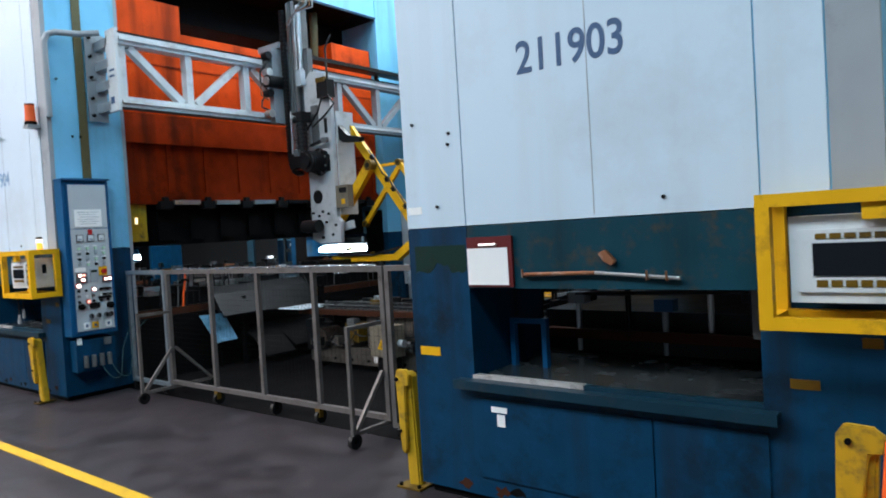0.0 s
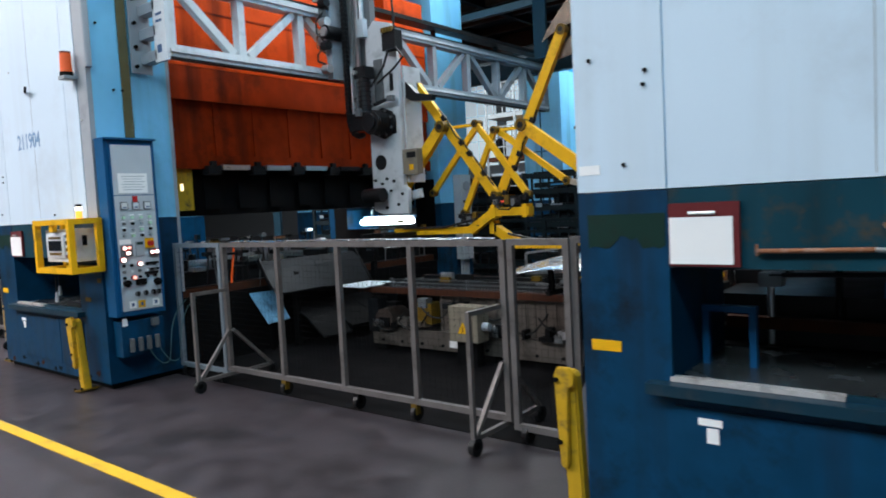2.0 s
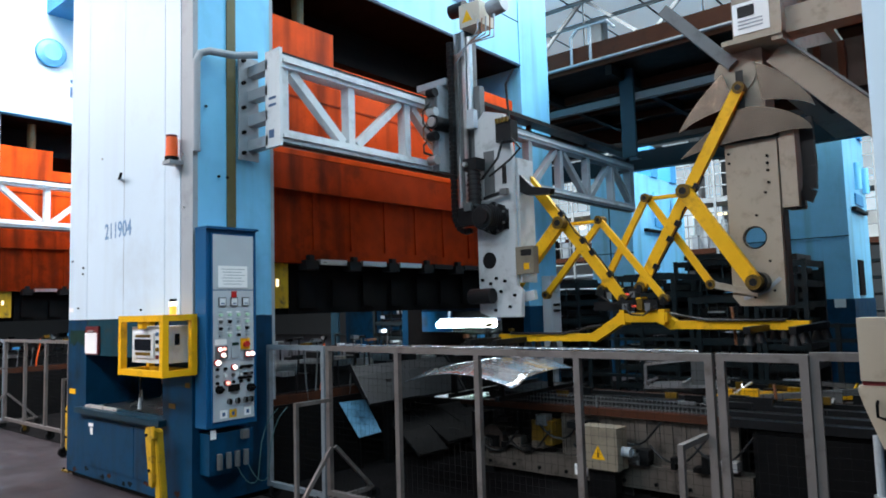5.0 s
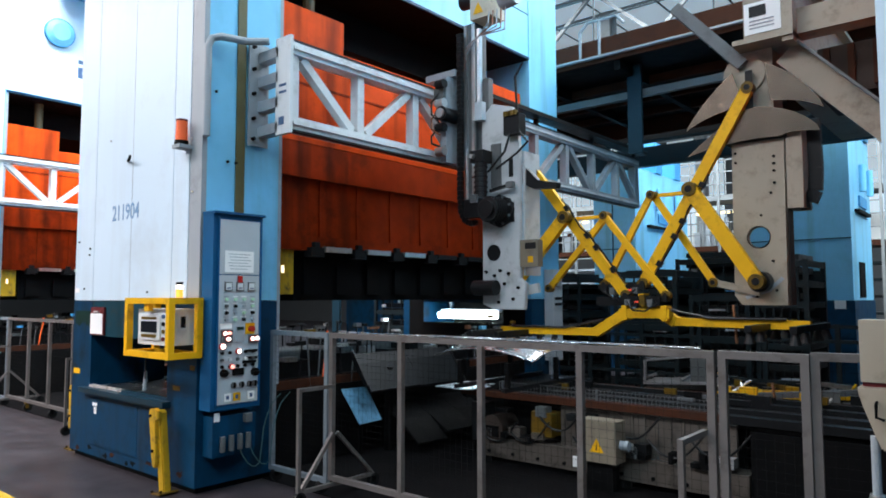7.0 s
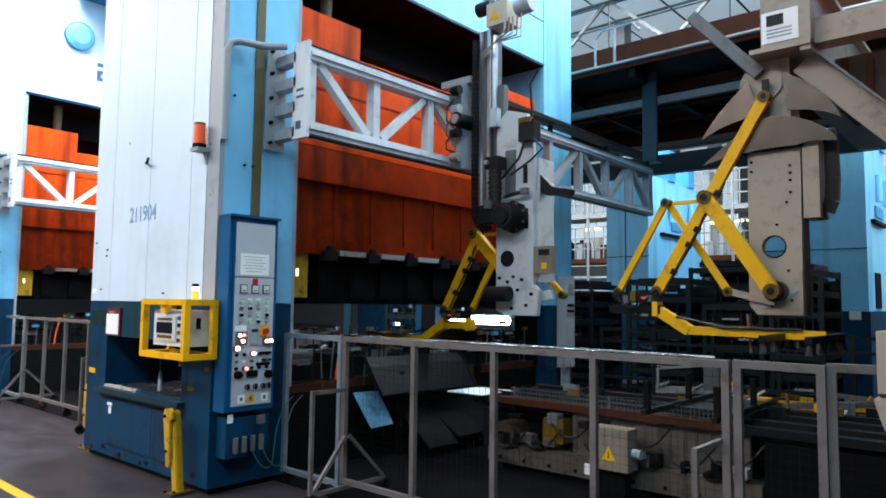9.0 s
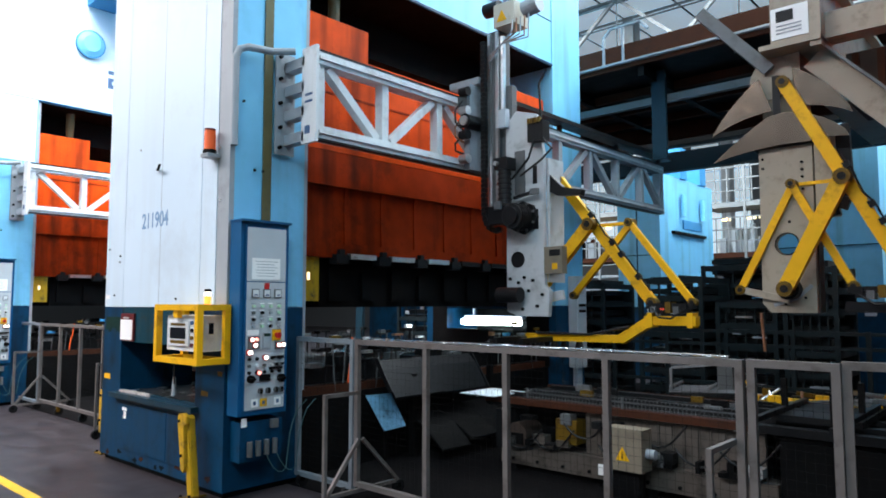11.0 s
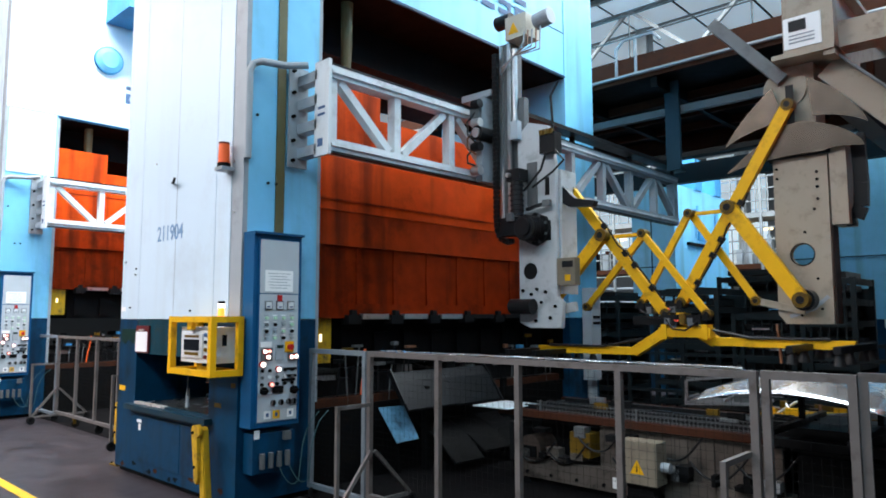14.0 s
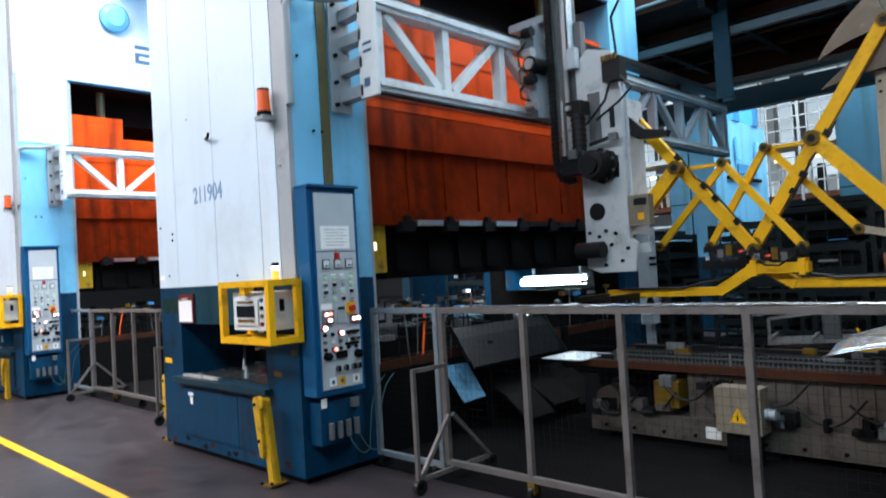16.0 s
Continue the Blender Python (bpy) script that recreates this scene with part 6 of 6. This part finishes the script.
for y, curves in ((-0.05, (bend((-0.57, 3.02), (-0.45, 3.25), (-0.10, 3.52)), bend((-0.07, 3.17), (-0.36, 3.15), (-0.57, 3.02)))),
                  (-0.06, (bend((-0.56, 2.79), (-0.34, 2.98), (-0.04, 3.16)), bend((0.04, 3.14), (0.36, 3.08), (0.50, 2.88)), bend((0.49, 2.87), (0.3, 2.9), (0.22, 2.88)), bend((0.2, 2.87), (-0.2, 2.89), (-0.56, 2.79)))),
                  (-0.05, (bend((0.10, 3.50), (0.36, 3.36), (0.53, 3.06)), bend((0.52, 3.05), (0.36, 3.16), (0.08, 3.18))))):
    bm = bmesh.new()
    outline = []
    for cv_pts in curves:
        outline += [q for q in cv_pts[:-1]]
    plate(bm, outline, y, y + 0.012)
    part("curved_guard", bm, GUARD, c, "bare sheet-metal curved guard")
part("neck", boxes((-0.16, 0.02, 2.96, 0.14, 0.3, 3.66)), BEIGE, c, "", 0.02)
part("dome", tubes(((-0.08, 0.0, 3.45), (-0.08, 0.04, 3.45), 0.17, 28)), BEIGE, c)
part("slot", boxes((-0.06, -0.052, 2.98, 0.0, -0.046, 3.46)), BLACK, c)
part("gear_box", boxes((0.225, -0.01, 2.28, 0.345, 0.26, 2.93)), BEIGE, c, "grey gear housing", 0.02)
bm = bmesh.new()
pts = [(0.41, 0.1, 3.0), (0.42, 0.1, 2.6), (0.41, 0.1, 2.42), (0.37, 0.1, 2.33), (0.3, 0.1, 2.32)]
for a, b in zip(pts, pts[1:]):
    bar(bm, a, b, 0.1, 0.06, (0, 1, 0))
part("cable_chain", bm, BLACK, c, "black cable chain")
part("pivot_arm", bars(((0.0, -0.02, 1.60), (-0.37, -0.02, 1.69), 0.03, 0.055)), BEIGE, c, "thin beige pivot arm", 0.012)
part("curved_slot", bars(((-0.12, -0.006, 1.56), (0.06, -0.006, 1.62), 0.004, 0.03), ((0.06, -0.006, 1.62), (0.17, -0.006, 1.72), 0.004, 0.03)), STRIP, c)
part("drive_hub", tubes(((0.015, -0.115, 1.69), (0.015, 0.0, 1.69), 0.085, 20)), DARKMETAL, c)
part("channel", bars(((-0.62, -0.1, 4.14), (-0.08, -0.02, 3.52), 0.09, 0.10)), DULLGREY, c, "grey channel bar")
part("hose", tubes(((-0.2, -0.02, 1.18), (-0.22, -0.02, 1.5), 0.012, 8)), RUSTROD, c)
gd = thing("girder", pose(-3.95, 0, 0), "beige welded girder carrying the near feeder, with a white label", "girder")
part("web", boxes((-0.18, 6.05, 3.68, 0.12, 10.5, 4.3)), BEIGE, gd, "", 0.015)
part("flange", boxes((-0.26, 6.0, 3.64, 0.2, 10.5, 3.68)), BEIGE, gd)
part("flange", boxes((-0.26, 6.0, 4.3, 0.2, 10.5, 4.34)), BEIGE, gd)
part("label", boxes((-0.17, 6.04, 3.72, 0.11, 6.048, 3.98)), PAPER, gd, "white label with grey print")
part("label_print", boxes((-0.13, 6.035, 3.86, 0.0, 6.04, 3.95)), DARKMETAL, gd)
for i in range(3):
    part("label_print", boxes((-0.13, 6.035, 3.76 + 0.03 * i, 0.06, 6.04, 3.77 + 0.03 * i)), STRIP, gd)
part("stiffener", boxes((0.12, 6.02, 3.60, 0.20, 6.2, 4.30)), BEIGE, gd, "", 0.006)
part("side_beam", boxes((0.201, 6.15, 3.68, 1.6, 6.35, 3.89)), BEIGE, gd, "beige beam running to the next press", 0.01)
part("brace", bars(((0.10, 6.3, 3.58), (1.0, 6.3, 2.60), 0.22, 0.16, (0, 1, 0))), BEIGE, gd, "broad diagonal brace of welded plate", 0.01)
part("brace_edge", bars(((0.20, 6.19, 3.62), (1.10, 6.19, 2.64), 0.02, 0.10, (0, 1, 0))), DULLGREY, gd)
part("tie_arm", bars(((0.12, 8.3, 3.9), (1.2, 8.3, 4.1), 0.18, 0.2)), CREAMDARK, gd, "", 0.01)
part("cover", boxes((0.25, 6.6, 3.25, 0.95, 7.4, 3.66)), BEIGEDARK, gd, "", 0.03)
for k in range(4):
    part("cover_rib", boxes((0.30 + 0.18 * k, 6.56, 3.28, 0.35 + 0.18 * k, 6.60, 3.64)), RUSTY, gd)

# ---- body panels passing from press to press ----
def make_panel():
    p = bmesh.new()
    n, mrows = 16, 12
    top, low = [], []
    for i in range(n + 1):
        for j in range(mrows + 1):
            u, v = i / n * 2 - 1, j / mrows * 2 - 1
            x = 0.52 * u * (1 - 0.12 * v)
            y = 0.68 * v
            z = 0.09 * (1 - u * u) + 0.05 * (1 - v * v) - 0.03 * (abs(v) > 0.8)
            top.append(p.verts.new((x, y, z)))
            low.append(p.verts.new((x, y, z - 0.006)))
    k = mrows + 1
    for i in range(n):
        for j in range(mrows):
            q = (i * k + j, (i + 1) * k + j, (i + 1) * k + j + 1, i * k + j + 1)
            p.faces.new([top[a] for a in q])
            p.faces.new([low[a] for a in q[::-1]])
    rim = [i * k for i in range(n + 1)] + [n * k + j for j in range(1, k)] + [i * k + k - 1 for i in range(n - 1, -1, -1)] + [j for j in range(k - 2, 0, -1)]
    for a, b in zip(rim, rim[1:] + rim[:1]):
        p.faces.new((top[a], low[a], low[b], top[b]))
    bmesh.ops.recalc_face_normals(p, faces=p.faces)
    for f in p.faces:
        f.smooth = True
    return mesh_of(p, PANEL)


panel_mesh = make_panel()
panel_a = tagged(new("body_panel", panel_mesh), "bright pressed steel car body panel, freshly formed", "panel", "pressed panels")
panel_b = tagged(new("body_panel", panel_mesh), "bright pressed steel car body panel, freshly formed", "panel", "pressed panels")


cart = thing("shuttle_cart", pose(-3.83, 6.0, 0), "dark shuttle cart with cradle arms on the conveyor rollers", "cart")
part("tray", boxes((-0.3, -0.3, 0.702, 0.3, 0.55, 0.75)), DARKMETAL, cart, "", 0.006)
for x in (-0.28, 0.24):
    part("arm", boxes((x, -0.95, 0.752, x + 0.04, 0.5, 0.79)), DARKMETAL, cart)
    for y in (-0.9, -0.1):
        part("cradle_post", boxes((x, y, 0.79, x + 0.04, y + 0.04, 1.0)), DARK, cart)


# ---- what moves ----
def eased(keys, t):
    """The value at t between keys (t, value...), easing in and out."""
    if t <= keys[0][0]:
        return keys[0][1:]
    for a, b in zip(keys, keys[1:]):
        if t <= b[0]:
            u = (t - a[0]) / (b[0] - a[0])
            return tuple(p + (q - p) * u for p, q in zip(a[1:], b[1:]))
    return keys[-1][1:]


# angles of crank and long link against the upright
LEFT_KEYS = ((0, 43, 38), (7.2, 43, 38), (7.35, 34, 30), (7.5, 14.5, 16), (7.65, -10, -4), (7.8, -30, -20), (8.0, -42, -28), (8.2, -44.5, -29.5), (9.3, -44.5, -29.5), (9.7, -30, -20), (10.1, 14.5, 16), (10.4, 38, 34), (10.7, 43, 38), (16, 43, 38))
RIGHT_KEYS = ((0, 44, 31), (0.3, 40, 32), (0.6, 30, 26), (0.8, 14, 18), (1.0, -8, -5), (1.2, -26, -22), (1.4, -35, -31), (1.6, -42, -31), (2.0, -54, -27), (2.4, -56, -27), (2.8, -51, -29), (3.1, -43, -31), (3.5, -33, -30.5),
              (9.5, -33, -30.5), (9.9, -22, -22), (10.3, 0, 5), (10.8, 22, 24), (11.3, 35, 30), (11.6, 41, 32), (12.0, 49, 31), (12.4, 51.5, 30), (12.7, 49, 31), (13.0, 40, 32), (13.2, 34, 28), (13.4, 20, 22), (13.6, -3, -1), (13.8, -22, -18), (14.0, -34, -31),
              (14.5, -48.5, -31), (15.0, -56, -26), (15.5, -52, -28), (16, -41, -33))
SLIDE_KEYS = ((0, 0), (11.3, 0), (11.6, -0.06), (12.0, -0.23), (12.5, -0.35), (13.0, -0.40), (13.5, -0.44), (14.0, -0.47), (14.5, -0.45), (15.0, -0.35), (15.3, -0.24), (15.5, -0.14), (15.7, -0.08), (16.0, -0.03))


def arm_state(g, keys, t):
    al, be = (radians(v) for v in eased(keys, t))
    kx, kz = g["lc"] * math.sin(al), g["pz"] + g["lc"] * math.cos(al)
    tx, tz = kx + g["lt"] * math.sin(be), kz - g["lt"] * math.cos(be)
    return math.degrees(al), math.degrees(be), kx, kz, tx, tz


def move_arm(g, arm, keys):
    ts = [round(0.1 * i, 2) for i in range(161)]
    st = [(t, arm_state(g, keys, t)) for t in ts]
    walk(arm["crank"], [(t, pose(0, 0, g["pz"], 0, s[0], 0)) for t, s in st])
    walk(arm["long"], [(t, pose(s[2], 0, s[3], 0, -s[1], 0)) for t, s in st])
    walk(arm["rear"], [(t, pose(g["off"], 0, g["pz"], 0, s[0], 0)) for t, s in st])
    walk(arm["fore"], [(t, pose(s[2] + g["off"], 0, s[3], 0, -s[1], 0)) for t, s in st])
    walk(arm["bar"], [(t, pose(s[2], 0, s[3])) for t, s in st])
    walk(arm["head"], [(t, pose(s[4], 0, s[5])) for t, s in st])


def motions():
    move_arm(FL, left_arm, LEFT_KEYS)
    move_arm(FR, right_arm, RIGHT_KEYS)
    walk(presses["b"][1], [(t, pose(0, 0, z)) for t, z in SLIDE_KEYS])
    # the first panel rides the shuttle, is lifted, and is laid into the press
    rows = []
    for i in range(15):
        t = round(0.1 * i, 2)
        s = arm_state(FR, RIGHT_KEYS, t)
        rows.append((t, pose(FR["px"] + s[4] + 1.2, 6.1 - 0.6 * max(0, min(1, (t - 0.5) / 0.8)), min(1.02, s[5] - 0.56))))
    rows += [(1.8, pose(-3.83, 5.5, 0.96)), (2.2, pose(-3.83, 5.5, 0.93)), (3.4, pose(-3.83, 5.5, 0.93)), (3.7, pose(-3.98, 5.5, 0.93)), (4.0, pose(-4.35, 5.5, 0.94)), (4.5, pose(-5.75, 5.5, 0.94)), (5.0, pose(-6.2, 5.5, 0.94)), (5.3, pose(-6.25, 5.5, 0.94)), (6.4, pose(-6.5, 6.0, 0.98))]
    for i in range(20):
        t = round(7.0 + 0.1 * i, 2)
        s = arm_state(FL, LEFT_KEYS, t)
        rows.append((t, pose(FL["px"] + s[4] - 1.2, 6.1, min(1.10, s[5] - 0.56))))
    rows += [(9.0, pose(FL["px"] + s[4] - 1.2, 6.1, 0.96)), (16, pose(FL["px"] + s[4] - 1.2, 6.1, 0.90))]
    walk(panel_a, rows)
    walk(cart, [(0, pose(-3.83, 6.0, 0)), (3.4, pose(-3.83, 6.0, 0)), (3.7, pose(-3.98, 6.0, 0)), (4.0, pose(-4.35, 6.0, 0)), (4.5, pose(-5.75, 6.0, 0)), (5.0, pose(-6.2, 6.0, 0)), (5.3, pose(-6.25, 6.0, 0)), (6.8, pose(-6.25, 6.0, 0)), (7.4, pose(-5.6, 6.0, 0)), (9.6, pose(-4.2, 6.0, 0)), (10.4, pose(-3.83, 6.0, 0)), (16, pose(-3.83, 6.0, 0))])
    # the next panel comes out of the near press and is laid on the shuttle
    rows = [(0, pose(-1.62, 6.1, 0.93)), (12.4, pose(-1.62, 6.1, 0.93))]
    for i in range(13):
        t = round(12.8 + 0.1 * i, 2)
        s = arm_state(FR, RIGHT_KEYS, t)
        rows.append((t, pose(FR["px"] + s[4] + 1.2, 6.1 - 0.6 * max(0, min(1, (t - 13.2) / 0.8)), min(1.02, s[5] - 0.56))))
    rows += [(14.5, pose(-3.83, 5.5, 0.96)), (14.9, pose(-3.83, 5.5, 0.93)), (16, pose(-3.83, 5.5, 0.93))]
    walk(panel_b, rows)


motions()
